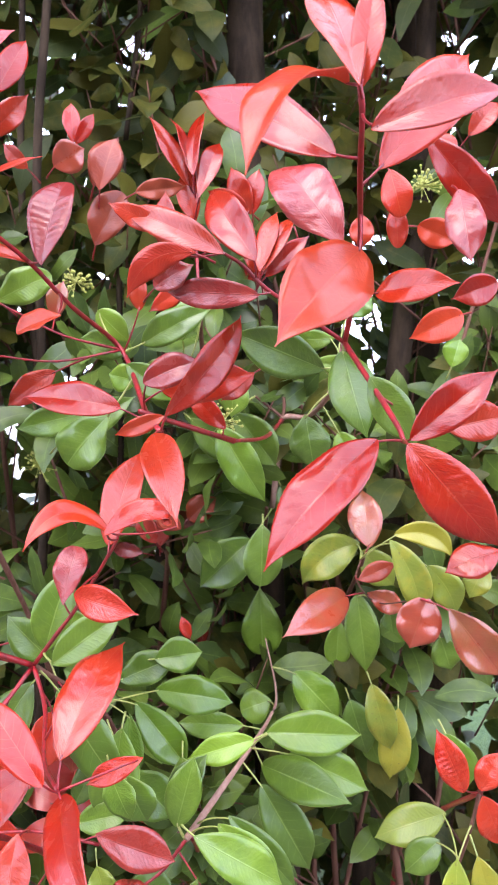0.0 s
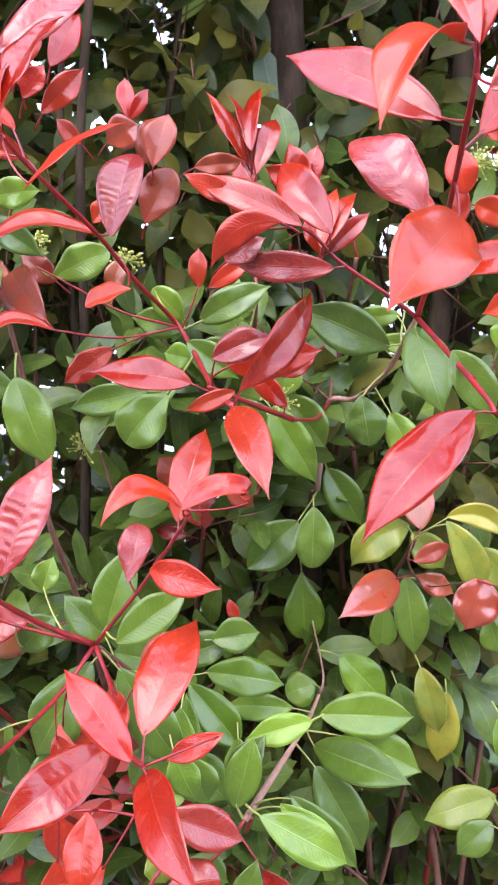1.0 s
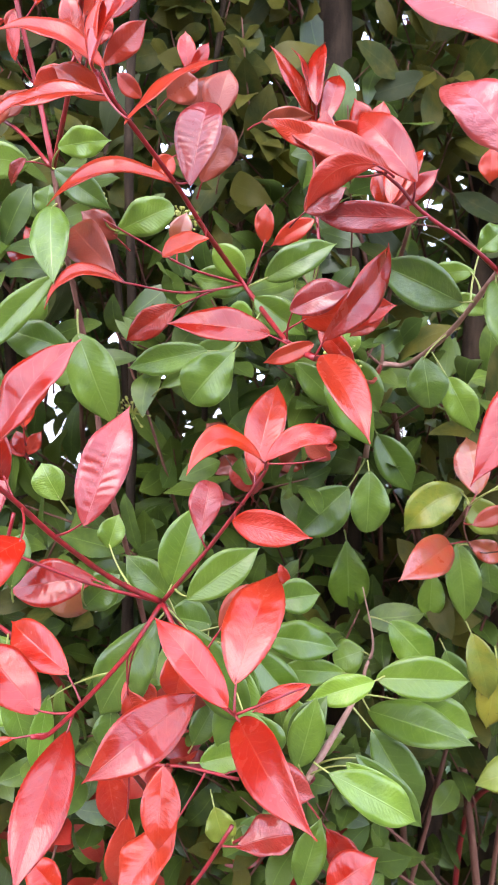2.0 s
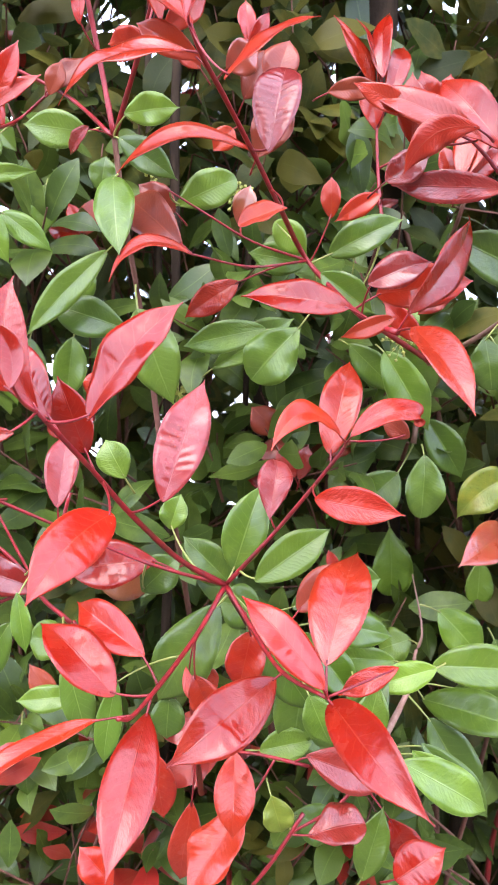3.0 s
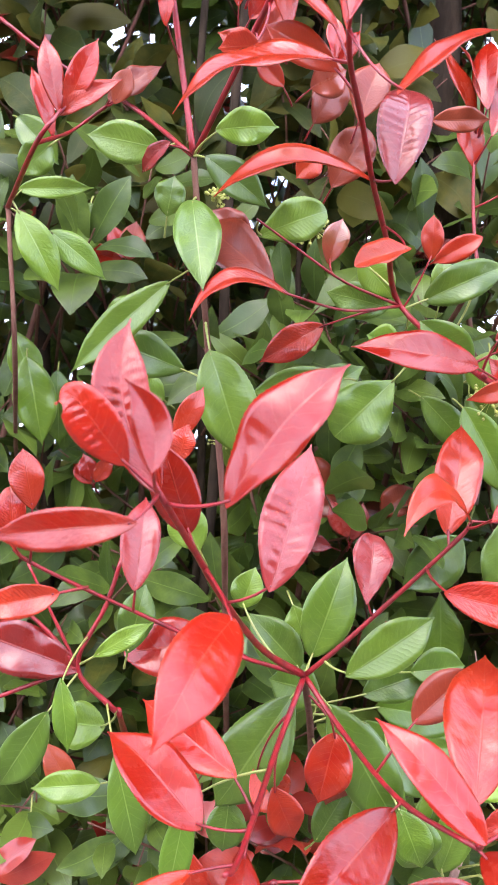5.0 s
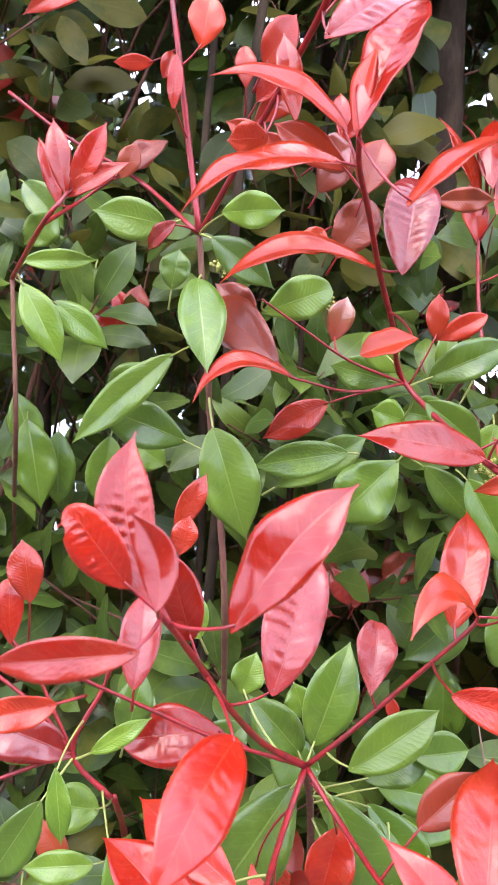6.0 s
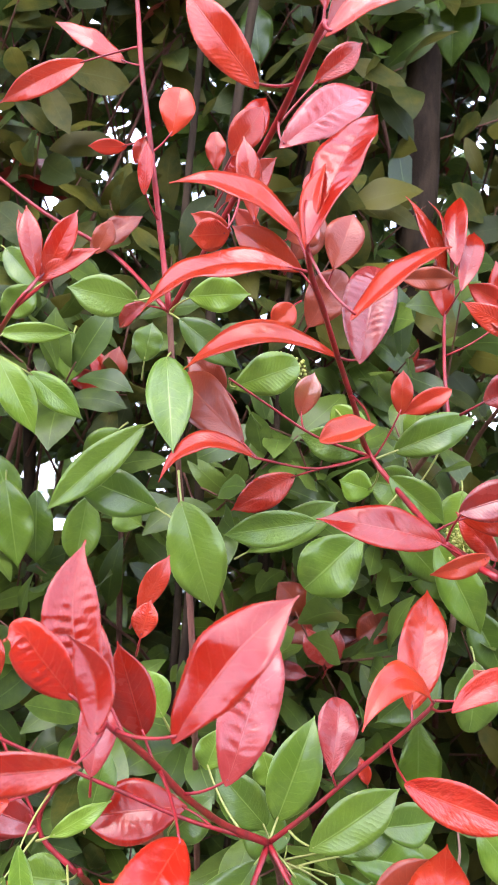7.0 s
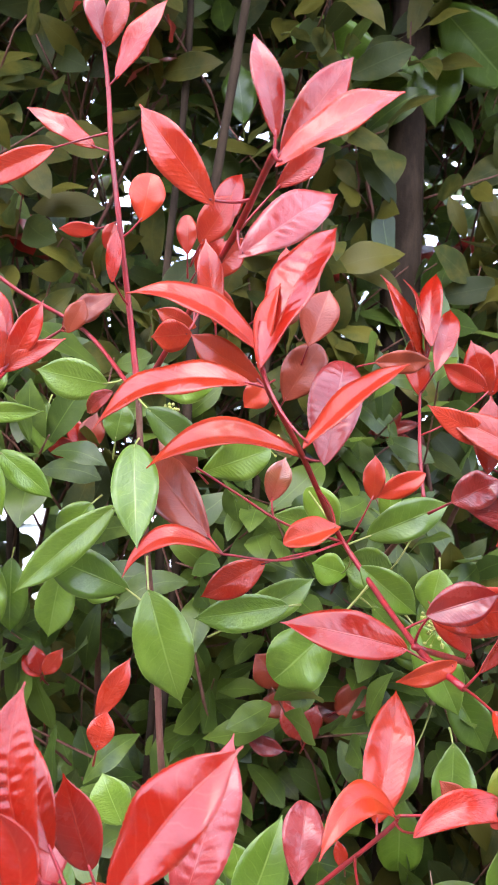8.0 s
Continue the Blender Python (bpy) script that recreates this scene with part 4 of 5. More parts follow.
leaf(s4, "green", (-0.2295, 1.1415, 1.994), (-0.2475, 1.1389, 2.0806), 0.0487, -10)
leaf(s4, "green", (-0.1774, 1.1326, 2.1291), (-0.0308, 1.1259, 2.0801), 0.0825, 50)
leaf(s4, "green", (-0.4928, 0.9437, 1.6528), (-0.4468, 0.9416, 1.6076), 0.0368, 13)
s5 = stem(2.4, 1.6, "redstem", (-0.4584, 0.8013, 1.5253), (-0.4099, 0.6893, 1.5466), (-0.3932, 0.6878, 1.5714))
leaf(s5, "salmon", (-0.1995, 0.8157, 1.6589), (-0.1666, 0.817, 1.6789), 0.0361, 38)
leaf(s5, "red", (-0.1756, 0.8172, 1.6831), (-0.156, 0.8192, 1.7162), 0.0156, 31)
leaf(s5, "bright", (-0.4231, 0.8104, 1.5095), (-0.3708, 0.8078, 1.472), 0.0277, 12, stalked=True)
leaf(s5, "bright", (-0.4452, 0.7826, 1.5191), (-0.4062, 0.7813, 1.4536), 0.0324, -1, stalked=True)
leaf(s5, "red", (-0.3923, 0.6914, 1.5715), (-0.37, 0.689, 1.6247), 0.0204, 24, stalked=True)
leaf(s5, "red", (-0.3966, 0.6927, 1.5692), (-0.3511, 0.6893, 1.5985), 0.0157, 11, stalked=True)
leaf(s5, "bright", (-0.4504, 0.8027, 1.5416), (-0.3849, 0.7984, 1.5476), 0.0203, 28, stalked=True)
leaf(s5, "green", (-0.4074, 0.9198, 1.5649), (-0.4084, 0.9208, 1.5107), 0.0335, -11)
leaf(s5, "red", (-0.3945, 0.6871, 1.5685), (-0.4101, 0.6928, 1.6276), 0.0183, 3, stalked=True)
s5b = stem(2.0, 1.4, "redstem", (-0.4099, 0.6893, 1.5466), (-0.411, 0.8163, 1.6002), (-0.3746, 0.8135, 1.6296))
leaf(s5b, "red", (-0.4357, 0.8587, 1.6054), (-0.4601, 0.8591, 1.6729), 0.0208, 28, stalked=True)
leaf(s5b, "bronze", (-0.3787, 0.8075, 1.6274), (-0.3347, 0.8167, 1.6655), 0.0250, 8, stalked=True)
leaf(s5b, "bronze", (-0.3713, 0.7963, 1.62), (-0.359, 0.795, 1.6517), 0.0203, 21, stalked=True)
leaf(s5b, "green", (-0.4288, 0.8205, 1.5887), (-0.4575, 0.8229, 1.5599), 0.0313, -31, stalked=True)
leaf(s5b, "red", (-0.26, 0.7848, 1.6761), (-0.2166, 0.7882, 1.7228), 0.0282, 37)
leaf(s5b, "red", (-0.2542, 0.7972, 1.7279), (-0.2298, 0.8254, 1.7948), 0.0290, 31)
s52 = stem(3.0, 2.2, "oldstem", (-0.4982, 1.1129, 1.0926), (-0.4826, 0.978, 1.2876), (-0.4427, 0.7895, 1.4035), (-0.4584, 0.8013, 1.5253))
leaf(s52, "bright", (-0.4698, 0.9466, 1.4021), (-0.4474, 0.9469, 1.3067), 0.0467, -10)
leaf(s52, "green", (-0.4439, 0.9853, 1.3912), (-0.4378, 0.9864, 1.3044), 0.0400, -11)
leaf(s52, "bright", (-0.4904, 0.9675, 1.431), (-0.4643, 0.9669, 1.3671), 0.0378, -7)
sG = stem(4.2, 0.7, "palestem", (-0.0477, 0.7032, 0.9876), (0.012, 0.7962, 1.0305), (0.038, 0.8865, 1.0287), (0.0456, 0.8882, 1.0578), (0.0318, 0.8922, 1.1243))
leaf(sG, "bright", (0.0323, 0.7924, 1.0529), (0.1374, 0.7924, 1.0499), 0.0501, -6, stalked=True)
leaf(sG, "green", (0.056, 0.786, 1.033), (0.1449, 0.7838, 0.993), 0.0461, -5, stalked=True)
leaf(sG, "green", (0.026, 0.8019, 1.0127), (0.1115, 0.7027, 1.025), 0.0465, -10, stalked=True)
leaf(sG, "green", (0.0257, 0.7714, 1.0062), (0.0801, 0.7659, 0.9124), 0.0490, -4, stalked=True)
leaf(sG, "green", (-0.0351, 0.638, 1.031), (0.0452, 0.6356, 0.9882), 0.0385, -13)
leaf(sG, "green", (-0.057, 0.7036, 1.), (-0.0395, 0.7078, 1.0693), 0.0360, 2, stalked=True)
leaf(sG, "green", (0.0068, 0.8449, 1.0369), (-0.0714, 0.8449, 1.0396), 0.0326, 5, stalked=True)
leaf(sG, "bright", (0.0178, 0.7237, 1.0779), (-0.0489, 0.7223, 1.0579), 0.0312, 6)
leaf(sG, "bright", (0.04, 0.9155, 1.0376), (0.0013, 0.9146, 1.0232), 0.0438, 4, stalked=True, blunt=1.0)
leaf(sG, "green", (-0.0056, 0.6779, 1.0268), (0.0578, 0.6739, 0.9592), 0.0325, -9, stalked=True)
leaf(sG, "bright", (0.067, 0.9016, 1.0791), (0.1264, 0.898, 1.0172), 0.0485, 1, stalked=True)
leaf(sG, "green", (-0.0644, 0.7116, 1.0173), (-0.0284, 0.7154, 1.0661), 0.0320, -12, stalked=True)
leaf(sG, "bright", (-0.0153, 0.6712, 1.023), (0.0414, 0.6656, 0.9695), 0.0352, 3, stalked=True)
leaf(sG, "dusky", (-0.0559, 1.0400, 1.0618), (-0.0506, 1.0400, 1.1144), 0.0188, -0)
leaf(sG, "red", (-0.059, 0.8834, 1.1258), (-0.0693, 0.8852, 1.1526), 0.0148, -0)
sG2 = stem(2.2, 1.6, "redstem", (-0.0477, 0.7032, 0.9876), (-0.0742, 0.7011, 0.9534), (-0.1176, 0.6993, 0.9258))
leaf(sG2, "red", (-0.0294, 0.685, 0.9505), (-0.0023, 0.6806, 0.9049), 0.0311, 3, stalked=True)
leaf(sG2, "green", (-0.1585, 0.7191, 1.0126), (-0.1321, 0.7221, 1.0623), 0.0290, -13)
leaf(sG2, "green", (-0.1104, 0.7626, 0.9062), (-0.0635, 0.76, 0.8844), 0.0405, -10, stalked=True)
sY = stem(1.2, 0.8, "oldstem", (0.1381, 0.8372, 1.2341), (0.1332, 0.8357, 1.2086), (0.1662, 0.8832, 1.1709), (0.1903, 0.7711, 1.2063))
leaf(sY, "salmon", (0.1481, 0.8416, 1.2461), (0.1425, 0.8748, 1.3109), 0.0403, -10, stalked=True)
leaf(sY, "yellow", (0.1725, 0.8272, 1.2632), (0.2384, 0.8252, 1.2387), 0.0298, 15, stalked=True, sway=0.2, bend=0.1)
leaf(sY, "yellow", (0.1584, 0.7794, 1.2667), (0.1910, 0.7745, 1.1825), 0.0350, 13, stalked=True, sway=0.09)
leaf(sY, "yellow", (0.1405, 0.8678, 1.2454), (0.0722, 0.8647, 1.1955), 0.0495, -2, stalked=True, sway=-0.12, bend=0.08)
leaf(sY, "yellow", (0.1425, 0.8674, 1.2375), (0.1824, 0.8649, 1.195), 0.0396, 12, stalked=True)
leaf(sY, "yellow", (0.2143, 0.8437, 1.2248), (0.2488, 0.8405, 1.1679), 0.0372, 15, sway=0.08)
leaf(sY, "salmon", (0.1249, 0.858, 1.1863), (0.0477, 0.7654, 1.1676), 0.0459, 1, stalked=True)
leaf(sY, "green", (0.1403, 0.8822, 1.1819), (0.1523, 0.8716, 1.087), 0.0430, 9, stalked=True)
leaf(sY, "salmon", (0.1973, 0.7712, 1.2087), (0.1789, 0.7679, 1.1546), 0.0482, 11, stalked=True)
leaf(sY, "salmon", (0.2138, 0.7491, 1.2033), (0.2685, 0.7451, 1.1342), 0.0468, 14, stalked=True)
leaf(sY, "salmon", (0.1526, 0.8839, 1.183), (0.1987, 0.8827, 1.1617), 0.0283, 8, stalked=True)
leaf(sY, "bronze", (0.1282, 0.7901, 1.2213), (0.1684, 0.7913, 1.2396), 0.0216, 1, stalked=True)
leaf(sY, "yellow", (0.157, 0.8665, 1.0782), (0.1802, 0.8616, 0.9958), 0.0373, 8)
leaf(sY, "red", (0.2457, 0.6974, 1.2737), (0.1925, 0.688, 1.2558), 0.0367, 24)
leaf(sY, "green", (0.1366, 0.8997, 1.045), (0.1579, 0.8956, 0.9759), 0.0416, 6)
leaf(sY, "yellow", (0.1915, 0.8762, 1.0449), (0.1819, 0.8737, 0.9564), 0.0395, 12)
leaf(sY, "green", (0.1844, 0.9065, 1.156), (0.1917, 0.9032, 1.1007), 0.0347, 11, stalked=True)
leaf(sY, "green", (0.1257, 0.935, 1.1327), (0.1226, 0.9311, 1.0684), 0.0358, 7)
leaf(sY, "green", (0.2418, 0.8849, 1.1283), (0.2556, 0.8825, 1.0878), 0.0373, 14)
leaf(sY, "green", (0.2177, 0.9309, 0.9994), (0.2100, 0.9275, 0.9174), 0.0294, 11)
leaf(sY, "yellow", (0.2634, 0.7915, 1.239), (0.2456, 0.7892, 1.2029), 0.0301, 13)
leaf(sY, "green", (0.026, 1.0022, 1.1581), (0.0313, 0.9966, 1.0647), 0.0583, 1, blunt=1.0)
sY2 = stem(2.4, 1.5, "oldstem", (0.2391, 0.7156, 1.0325), (0.2374, 0.7419, 0.9705), (0.2343, 0.7869, 0.8869))
leaf(sY2, "yellow", (0.2383, 0.8301, 0.943), (0.1547, 0.8283, 0.9154), 0.0451, 14, stalked=True)
leaf(sY2, "yellow", (0.2424, 0.7270, 0.9581), (0.2592, 0.7251, 0.8960), 0.0338, 4, stalked=True)
leaf(sY2, "green", (0.2213, 0.7926, 0.9341), (0.1823, 0.7913, 0.8963), 0.0357, 16, stalked=True)
leaf(sY2, "yellow", (0.2187, 0.7154, 0.9625), (0.2172, 0.7131, 0.9045), 0.0300, 20, stalked=True)
leaf(sY2, "red", (0.2130, 0.6799, 1.0497), (0.1868, 0.6831, 1.1082), 0.0306, -9, stalked=True, crinkle=1.2, fold=22)
leaf(sY2, "red", (0.2276, 0.6799, 1.0519), (0.2483, 0.6822, 1.0887), 0.0262, -19, stalked=True)
leaf(sY2, "red", (0.2302, 0.6796, 1.0467), (0.2489, 0.6768, 0.9997), 0.0315, 13, stalked=True)
leaf(sY2, "bright", (0.2226, 0.7805, 1.0587), (0.247, 0.777, 0.9989), 0.0421, 12)
sT = stem(2.2, 1.6, "redstem", (-0.1175, 0.603, 1.0046), (-0.1425, 0.6, 0.9642), (-0.1678, 0.5978, 0.9326))
leaf(sT, "dusky", (-0.1142, 0.5989, 0.9879), (-0.067, 0.6037, 0.9984), 0.0378, -40, stalked=True, blunt=1.0)
leaf(sT, "red", (-0.0319, 0.6423, 0.921), (0.0112, 0.6443, 0.9513), 0.0390, -20)
leaf(sT, "red", (-0.286, 0.7111, 0.8618), (-0.3194, 0.7148, 0.8976), 0.0324, 18)
leaf(sT, "green", (-0.0537, 0.6803, 0.8931), (-0.0348, 0.686, 0.9607), 0.0311, -15)
sT2 = stem(1.8, 1.4, "redstem", (-0.1128, 0.6156, 1.037), (-0.1624, 0.6177, 1.0463), (-0.2071, 0.6187, 1.0446))
leaf(sT2, "red", (-0.1734, 0.5897, 1.0618), (-0.1739, 0.5568, 1.011), 0.0323, 4, stalked=True)
leaf(sT2, "red", (-0.1633, 0.6109, 1.0033), (-0.2077, 0.578, 0.9513), 0.0434, 35, stalked=True)
leaf(sT2, "dusky", (-0.1158, 0.614, 1.0471), (-0.048, 0.6152, 1.0223), 0.0367, -6, stalked=True)
leaf(sT2, "red", (-0.208, 0.6314, 0.9956), (-0.2179, 0.6254, 0.9257), 0.0283, -1, stalked=True)
leaf(sT2, "red", (-0.2621, 0.8181, 0.9401), (-0.2478, 0.8114, 0.8667), 0.0371, -8)
leaf(sT2, "yellow", (-0.1369, 0.7168, 0.9511), (-0.1251, 0.7133, 0.9138), 0.0324, -1)
sB1 = stem(2.2, 1.6, "oldstem", (0.052, 0.9302, 1.3896), (0.0359, 0.931, 1.4026), (0.0176, 0.9318, 1.4165))
leaf(sB1, "green", (-0.0088, 0.9767, 1.3805), (0.0412, 0.9704, 1.2997), 0.0598, 14, stalked=True)
leaf(sB1, "green", (-0.0055, 0.8817, 1.3952), (0.0432, 0.8774, 1.3334), 0.0487, 14, stalked=True)
stem(2.6, 2.2, "oldstem", (0.052, 0.9302, 1.3896), (0.0534, 0.931, 1.4028), (0.0533, 0.9318, 1.4154))
sX = stem(1.8, 1.0, "oldstem", (-0.031, 1.1249, 1.0865), (-0.0728, 1.0941, 1.162), (-0.093, 1.0929, 1.2186))
leaf(sX, "bronze", (-0.1255, 0.9551, 1.2796), (-0.1621, 0.9559, 1.3137), 0.0387, -8)
leaf(sX, "bronze", (-0.1136, 0.955, 1.2669), (-0.1559, 0.9582, 1.2516), 0.0287, -0)
leaf(sX, "dusky", (-0.1064, 0.9361, 1.2299), (-0.1287, 0.9357, 1.2706), 0.0256, -8)
leaf(sX, "dusky", (-0.1012, 0.9359, 1.2267), (-0.0921, 0.9335, 1.2704), 0.0256, -10)
leaf(sX, "dusky", (-0.1235, 0.9376, 1.2173), (-0.1645, 0.9398, 1.2243), 0.0219, -1)
leaf(sX, "bronze", (-0.067, 0.9526, 1.2576), (-0.0307, 0.949, 1.2887), 0.0387, -5)
leaf(sX, "bronze", (-0.0888, 0.968, 1.2602), (-0.1441, 0.9743, 1.3064), 0.0370, -17)
sX2 = stem(1.8, 1.0, "redstem", (-0.4135, 1.1456, 1.1404), (-0.4175, 1.1128, 1.2094), (-0.4218, 1.1122, 1.2309))
leaf(sX2, "red", (-0.3956, 0.9718, 1.2699), (-0.4073, 0.9712, 1.3001), 0.0225, 8)
leaf(sX2, "red", (-0.3917, 0.9716, 1.2684), (-0.3735, 0.9692, 1.2996), 0.0200, 11)
leaf(sX2, "red", (-0.3965, 0.972, 1.2661), (-0.4174, 0.9724, 1.2879), 0.0200, 5)
sX3 = stem(1.8, 1.0, "redstem", (-0.3612, 1.0903, 1.4915), (-0.3894, 1.0958, 1.5408), (-0.4087, 1.0984, 1.5615))
leaf(sX3, "bronze", (-0.3711, 0.9724, 1.5191), (-0.3646, 0.9759, 1.564), 0.0293, 12)
leaf(sX3, "red", (-0.3774, 0.9725, 1.5175), (-0.4212, 0.9752, 1.5264), 0.0255, -28)
leaf(sX3, "red", (-0.375, 0.9727, 1.5208), (-0.3942, 0.9767, 1.5578), 0.0229, -7)
sX4 = stem(1.8, 1.2, "redstem", (0.0841, 0.9372, 1.5618), (0.0629, 0.9159, 1.6209))
leaf(sX4, "orange", (0.1433, 0.7348, 1.6334), (0.1555, 0.7321, 1.5877), 0.0313, 20, blunt=1.0)
leaf(sX4, "orange", (0.1548, 0.7634, 1.6091), (0.1579, 0.7607, 1.5642), 0.0225, 13, blunt=1.0)
leaf(sX4, "orange", (0.1211, 0.7627, 1.5976), (0.1213, 0.7606, 1.5639), 0.0253, 9)
leaf(sX4, "red", (0.2314, 0.8681, 1.6808), (0.2247, 0.8704, 1.7191), 0.0320, -21)
leaf(sX4, "orange", (0.0075, 0.7828, 1.6069), (-0.0352, 0.7845, 1.6257), 0.0234, -34)
bud_cluster(s1, (-0.017, 0.7872, 1.3898), 0.022)
bud_cluster(s20, (-0.25, 0.9235, 1.3277), 0.022)
bud_cluster(sA, (0.1971, 0.8325, 1.6455), 0.024)
bud_cluster(s4, (-0.1834, 0.8455, 1.5418), 0.02)
bud_cluster(s20, (-0.2771, 0.8315, 1.5585), 0.012)


# ---- limbs that carry the shoots, and the trunks in the hedge ----


def limb(owner, r0, r1, *points, name="limb", label="", bark=TRUNK_BARK):
    line = smooth_line(points, 12)
    for n, p in enumerate(line):
        line[n] = p + 0.018 * np.array(noise.noise_vector(Vector((points[0][0] * 9, 0, p[2] * 2.2)))) * (1, 1, 0)
    verts, faces = tube(line, r0, r1, 12, points[0][0], 0.16)
    return tagged(mesh_object(name, verts, faces, [bark], owner), label)


for trunk_x, trunk_y, radius, lean in [(0.030, 1.12, 0.029, -0.06), (-0.148, 1.36, 0.015, 0.03), (-0.26, 0.974, 0.006, 0.02), (0.327, 1.36, 0.034, -0.06), (-0.286, 1.044, 0.005, -0.06), (-0.175, 1.044, 0.004, 0.05), (0.243, 1.182, 0.018, 0.08), (-0.544, 1.393, 0.01, -0.1)]:
    limb(LEFT_SHRUB if trunk_x < 0.05 else RIGHT_SHRUB, radius * 1.25, radius * 0.8, (trunk_x - lean * 0.9, trunk_y + 0.05, -0.03), (trunk_x - lean * 0.4, trunk_y, 0.7),
         (trunk_x, trunk_y, 1.4), (trunk_x + lean * 0.6, trunk_y + 0.03, 2.1), (trunk_x + lean, trunk_y + 0.08, 2.7), name="trunk", label="grey-brown upright trunk inside the hedge")

for end_x, end_y, end_z in [(0.04, 0.954, 1.274), (-0.122, 0.921, 0.886), (-0.218, 0.989, 0.932), (-0.048, 0.703, 0.988), (-0.04, 0.783, 1.498), (-0.498, 1.113, 1.093), (-0.328, 0.713, 1.118), (0.138, 0.837, 1.234), (0.239, 0.716, 1.032), (-0.168, 0.598, 0.933), (-0.207, 0.619, 1.045), (-0.031, 1.125, 1.086), (-0.413, 1.146, 1.14), (-0.361, 1.09, 1.491), (0.084, 0.937, 1.562)]:
    owner = LEFT_SHRUB if end_x < 0.0 else RIGHT_SHRUB
    foot_x, foot_y = owner.location.x + 0.80 * (end_x - owner.location.x), 1.12
    limb(owner, 0.0056, 0.0024, (foot_x, foot_y, -0.02), (foot_x + 0.3 * (end_x - foot_x), foot_y + 0.03, end_z * 0.6),
         (end_x - 0.1 * (end_x - foot_x), min(end_y + 0.20, 1.1), end_z - 0.15), (end_x, end_y, end_z), label="brown woody limb carrying the shoots", bark=STEMS["redstem" if end_y < 0.72 else "oldstem"])

chance = random.Random(5)
for n in range(16):
    stem_x, stem_y, lean = chance.uniform(-0.9, 0.75), chance.uniform(1.02, 1.7), chance.uniform(-0.25, 0.25)
    limb(LEFT_SHRUB if stem_x < 0.05 else RIGHT_SHRUB, chance.uniform(0.004, 0.008), 0.002, (stem_x - lean, stem_y, -0.03), (stem_x - 0.4 * lean, stem_y - 0.03, 0.8),
         (stem_x + 0.2 * lean, stem_y, 1.5), (stem_x + 1.1 * lean, stem_y + 0.06, 2.3), label="thin brown upright stem", bark=STEMS["oldstem"])


# ---- the mass of the hedge behind ----


def leaf_sheet(rng, centre, axis, face, length, width, fine):
    """A folded leaf, its length along axis; fine ones are rounder and waved."""
    side = np.cross(face, axis)
    bend, fold, sway = rng.uniform(-0.02, 0.16), rng.uniform(0.04, 0.32), rng.normal(0, 0.05)
    v = np.linspace(0.0, 1.0, 14) if fine else np.array((0.0, 0.07, 0.18, 0.34, 0.52, 0.70, 0.86, 0.95, 1.0))
    half = width / 2 * np.maximum(np.sin(np.pi * v ** rng.uniform(0.94, 1.2)), 0.02) ** (0.68 + 0.3 * v**5)
    arch = -length * bend * (2 * v - 1) ** 2
    u = np.array((-1.0, -0.5, 0.0, 0.5, 1.0)) if fine else np.array((-1.0, 0.0, 1.0))
    lift = np.abs(u) * math.sin(fold) - 0.10 * u**2
    lift = lift + 0.14 * np.sin(9.0 * v[:, None] + rng.uniform(0, 6.28) + 1.5 * u) * u**2 * fine
    spine = centre + np.outer(v - 0.5, axis) * length + np.outer(arch, face) + np.outer(length * sway * (2 * v - 1) ** 2, side)
    verts = spine[:, None] + (half[:, None] * u * math.cos(fold))[..., None] * side + (half[:, None] * lift)[..., None] * face
    uvs = np.stack(np.broadcast_arrays(0.5 + u / 2, v[:, None]), -1)
    return verts.reshape(-1, 3), uvs.reshape(-1, 2)


def sheet_faces(along, across):
    return [(across * j + i, across * j + i + 1, across * (j + 1) + i + 1, across * (j + 1) + i) for j in range(along - 1) for i in range(across - 1)]


# thin places in the hedge, where the sky shows through: a point, a direction, a radius
GAPS = [(np.array(p), unit(np.array(w)), wide) for p, w, wide in [((-0.482, 1.157, 1.381), (-0.216, 1.016, -0.054), 0.10), ((-0.463, 1.156, 1.861), (-0.197, 1.015, 0.425), 0.04), ((0.04, 1.05, 1.767), (0.088, 1.028, 0.368), 0.08), ((-0.329, 1.165, 1.799), (-0.069, 1.045, 0.441), 0.07), ((0.27, 1.055, 1.842), (0.318, 1.032, 0.443), 0.08), ((0.3611, 1.1000, 0.9323), (0.3487, 1.0833, -0.4817), 0.095)]]


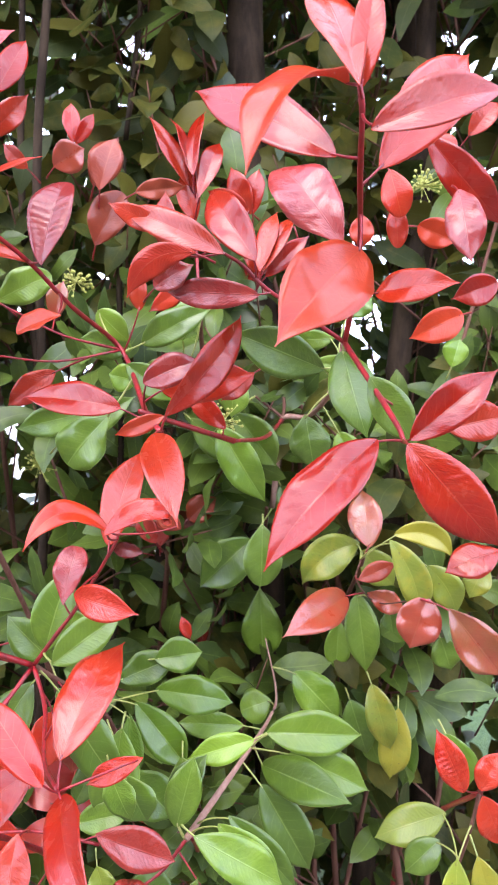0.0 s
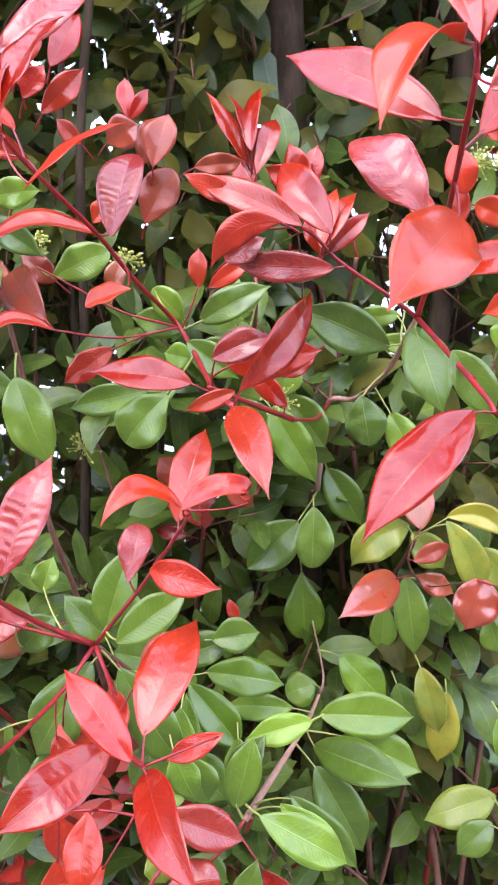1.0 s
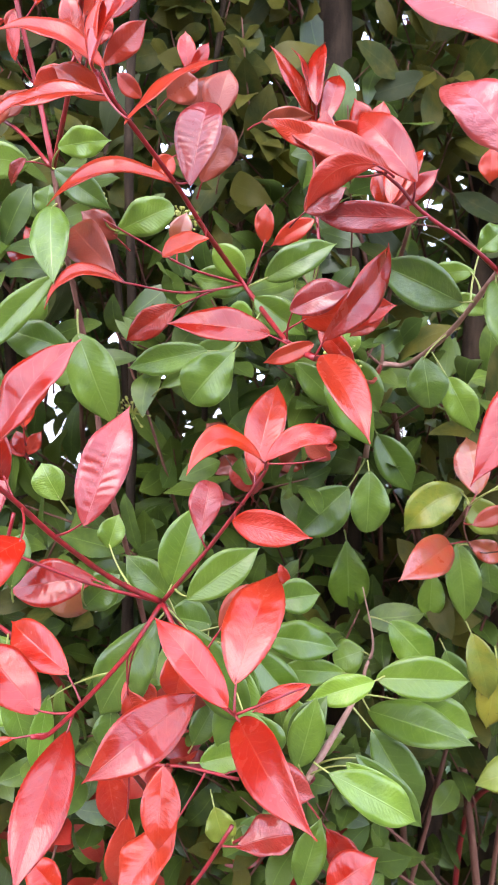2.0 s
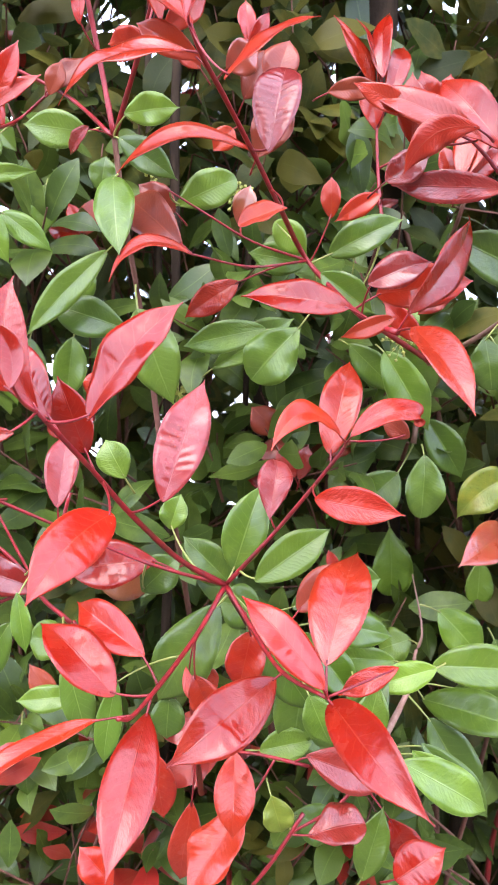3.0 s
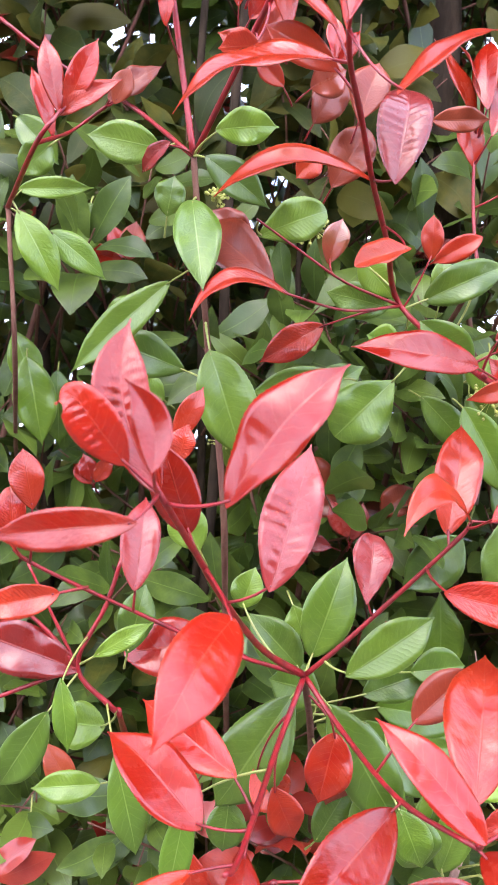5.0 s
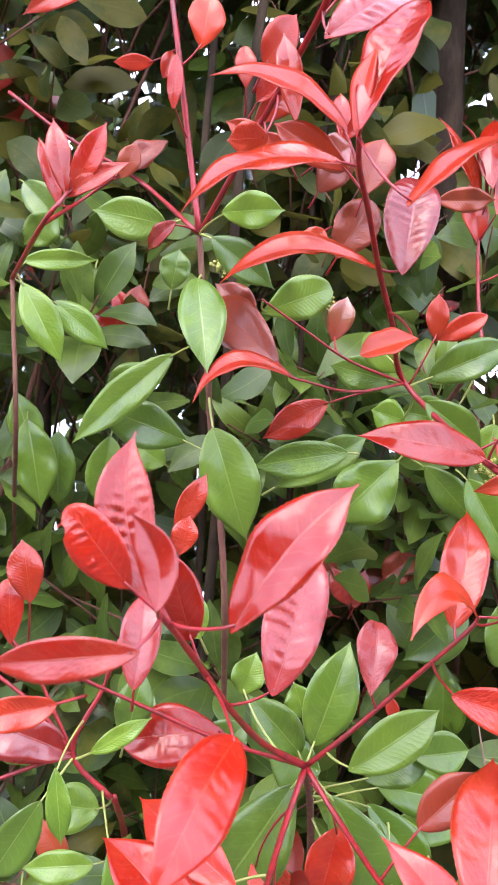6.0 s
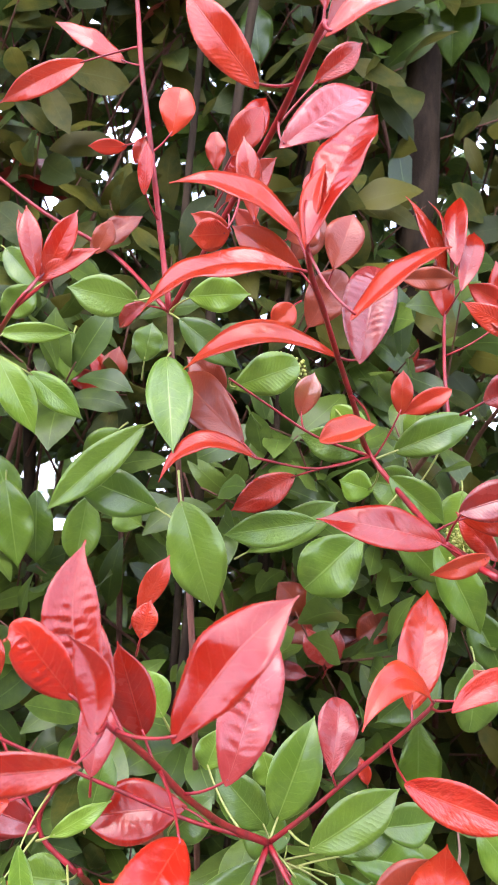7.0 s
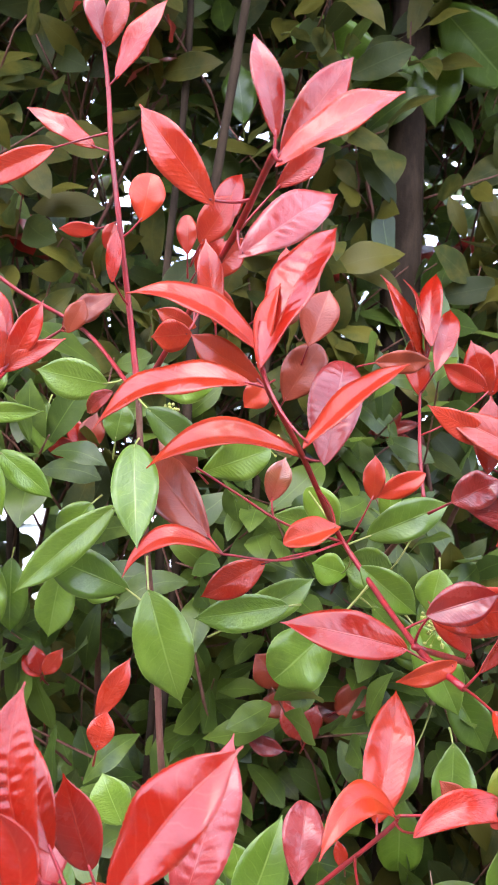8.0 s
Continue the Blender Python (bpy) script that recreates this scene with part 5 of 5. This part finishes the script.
def foliage(owner, seed, twigs, box, sizes, red, olive, label, hang=0.3, twigs_too=False, fine=False):
    """Twigs with leaves set round them, scattered in a box, as one mass."""
    rng = np.random.default_rng(seed)
    verts, uvs, faces, slots = [], [], [], []
    (x0, x1), (y0, y1), (z0, z1) = box
    stick = []
    cells = sheet_faces(14, 5) if fine else sheet_faces(9, 3)
    each = 70 if fine else 27
    for _ in range(twigs):
        root = np.array((rng.uniform(x0, x1), y0 + (y1 - y0) * rng.uniform() ** 1.2, rng.uniform(z0, z1)))
        if any(np.linalg.norm(np.cross(root - start, way)) < wide for start, way, wide in GAPS):
            continue
        grow = unit(np.array((rng.normal(0, 0.6), -0.45 + rng.normal(0, 0.35), 0.7 + rng.normal(0, 0.4))))
        tint = rng.uniform()
        kind = 2 if tint < red else 1 if tint < red + olive else 0
        around = rng.uniform(0, 6.28)
        count = rng.integers(5, 10)
        span = rng.uniform(0.05, 0.13)
        if twigs_too:
            line = np.array([root - grow * 0.16 + (0, 0.06, -0.05), root - grow * 0.06, root + grow * span * 0.5, root + grow * span])
            ring, sides = tube(line, rng.uniform(0.0014, 0.0026), 0.0009, 5)
            stick.append((np.array(ring), sides))
        for n in range(count):
            around += 2.4 + rng.normal(0, 0.3)
            a = unit(np.cross(grow, (0.2, 0.1, 0.97)))
            b = np.cross(grow, a)
            out = math.cos(around) * a + math.sin(around) * b
            axis = unit(out + 0.55 * grow + np.array((0, -0.25, -hang * rng.uniform())))
            face = np.array((0.0, -0.8, 0.2 + 0.45 * (hang < 0.5))) + rng.normal(0, 0.4, 3)
            face = unit(face - (face @ axis) * axis)
            length = rng.uniform(*sizes)
            centre = root + grow * span * n / count + axis * length * 0.62
            if any(wide > 0.09 and np.linalg.norm(np.cross(centre - start, way)) < 0.38 * wide for start, way, wide in GAPS):
                continue
            more, flat = leaf_sheet(rng, centre, axis, face, length, length * rng.uniform(0.36, 0.52), fine)
            offset = each * len(verts)
            verts.append(more)
            uvs.append(flat)
            faces += [tuple(offset + q for q in f) for f in cells]
            slots += [kind] * len(cells)
    offset = each * len(verts)
    for ring, sides in stick:
        verts.append(ring)
        uvs.append(np.full((len(ring), 2), 0.3))
        faces += [tuple(offset + q for q in f) for f in sides]
        slots += [3] * len(sides)
        offset += len(ring)
    ob = mesh_object("foliage", np.concatenate(verts), faces, [FILL_GREEN, FILL_SHADED_OLIVE, FILL_RED, STEMS["oldstem"]], owner, slots, np.concatenate(uvs))
    return tagged(ob, label, kind="stuff")


foliage(LEFT_SHRUB, 11, 150, ((-0.75, 0.02), (0.94, 1.10), (0.45, 1.62)), (0.055, 0.095), 0.0, 0.12, "green leaves behind the shoots with a few red ones", twigs_too=True, fine=True)
foliage(RIGHT_SHRUB, 12, 70, ((-0.02, 0.50), (0.97, 1.15), (0.80, 1.42)), (0.055, 0.095), 0.02, 0.42, "green and olive leaves behind the shoots", twigs_too=True, fine=True)
# the deep masses get their shade from a large share of darkened olive
foliage(LEFT_SHRUB, 13, 760, ((-1.3, 0.05), (1.1, 1.7), (0.1, 2.7)), (0.06, 0.10), 0.0, 0.55, "leaves deep inside the hedge, shade put into the colour of the olive ones", twigs_too=True, hang=1.3)
foliage(RIGHT_SHRUB, 14, 720, ((-0.05, 1.3), (1.1, 1.7), (0.1, 2.7)), (0.06, 0.10), 0.0, 0.6, "leaves deep inside the hedge, shade put into the colour of the olive ones", twigs_too=True, hang=1.3)
foliage(LEFT_SHRUB, 15, 1000, ((-2.0, 0.0), (1.7, 2.5), (0.2, 3.9)), (0.08, 0.13), 0.02, 0.65, "leaves on the far side of the hedge", hang=1.3)
foliage(RIGHT_SHRUB, 16, 900, ((0.0, 2.0), (1.7, 2.5), (0.2, 3.9)), (0.08, 0.13), 0.02, 0.65, "leaves on the far side of the hedge", hang=1.3)
foliage(LEFT_SHRUB, 26, 240, ((-1.0, 0.5), (1.6, 2.2), (0.1, 1.5)), (0.08, 0.12), 0.0, 0.6, "leaves low on the far side of the hedge, shade put into the olive ones", hang=1.3)
foliage(LEFT_SHRUB, 17, 380, ((-2.6, 0.0), (2.6, 3.2), (0.4, 4.6)), (0.11, 0.17), 0.0, 0.5, "leaves of the row behind the hedge")
foliage(RIGHT_SHRUB, 18, 380, ((0.0, 2.6), (2.6, 3.2), (0.4, 4.6)), (0.11, 0.17), 0.0, 0.5, "leaves of the row behind the hedge")
# canopy added above, mostly out of view, to keep top light off the hedge
foliage(LEFT_SHRUB, 19, 620, ((-2.2, 0.0), (0.95, 2.4), (2.35, 3.0)), (0.10, 0.15), 0.0, 0.4, "added leaf canopy overhead, mostly out of view, which shades the hedge")
foliage(RIGHT_SHRUB, 20, 720, ((0.0, 2.2), (0.95, 2.4), (2.35, 3.0)), (0.10, 0.15), 0.0, 0.4, "added leaf canopy overhead, mostly out of view, which shades the hedge")
# nearly all darkened olive, which dims the upper hedge by colour
foliage(LEFT_SHRUB, 21, 46, ((-0.62, 0.0), (1.05, 1.16), (1.55, 2.1)), (0.06, 0.10), 0.04, 0.85, "olive leaves in the upper part of the hedge, their colour darkened for shade", twigs_too=True, hang=1.3, fine=True)
foliage(RIGHT_SHRUB, 22, 16, ((0.0, 0.35), (1.10, 1.20), (1.55, 2.1)), (0.06, 0.10), 0.0, 0.85, "olive leaves in the upper part of the hedge, their colour darkened for shade", twigs_too=True, hang=1.3, fine=True)
# unseen overhang, added to dim the upper leaves
foliage(LEFT_SHRUB, 23, 220, ((-1.5, 0.0), (0.85, 1.35), (2.3, 2.8)), (0.08, 0.13), 0.0, 0.5, "added overhang of leaves out of view, which shades the upper hedge")
foliage(RIGHT_SHRUB, 24, 220, ((0.0, 1.5), (0.85, 1.35), (2.3, 2.8)), (0.08, 0.13), 0.0, 0.5, "added overhang of leaves out of view, which shades the upper hedge")
for side, owner, seed in ((-1, LEFT_SHRUB, 31), (1, RIGHT_SHRUB, 32)):
    foliage(owner, seed, 420, (tuple(sorted((side * 1.2, side * 3.6))), (0.95, 2.4), (0.15, 2.7)), (0.12, 0.18), 0.12, 0.3, "outer leaves of the long hedge")
foliage(LEFT_SHRUB, 25, 34, ((-0.50, 0.10), (0.86, 0.95), (0.70, 0.93)), (0.05, 0.08), 0.16, 0.1, "red and green leaves low in the hedge", twigs_too=True, fine=True)
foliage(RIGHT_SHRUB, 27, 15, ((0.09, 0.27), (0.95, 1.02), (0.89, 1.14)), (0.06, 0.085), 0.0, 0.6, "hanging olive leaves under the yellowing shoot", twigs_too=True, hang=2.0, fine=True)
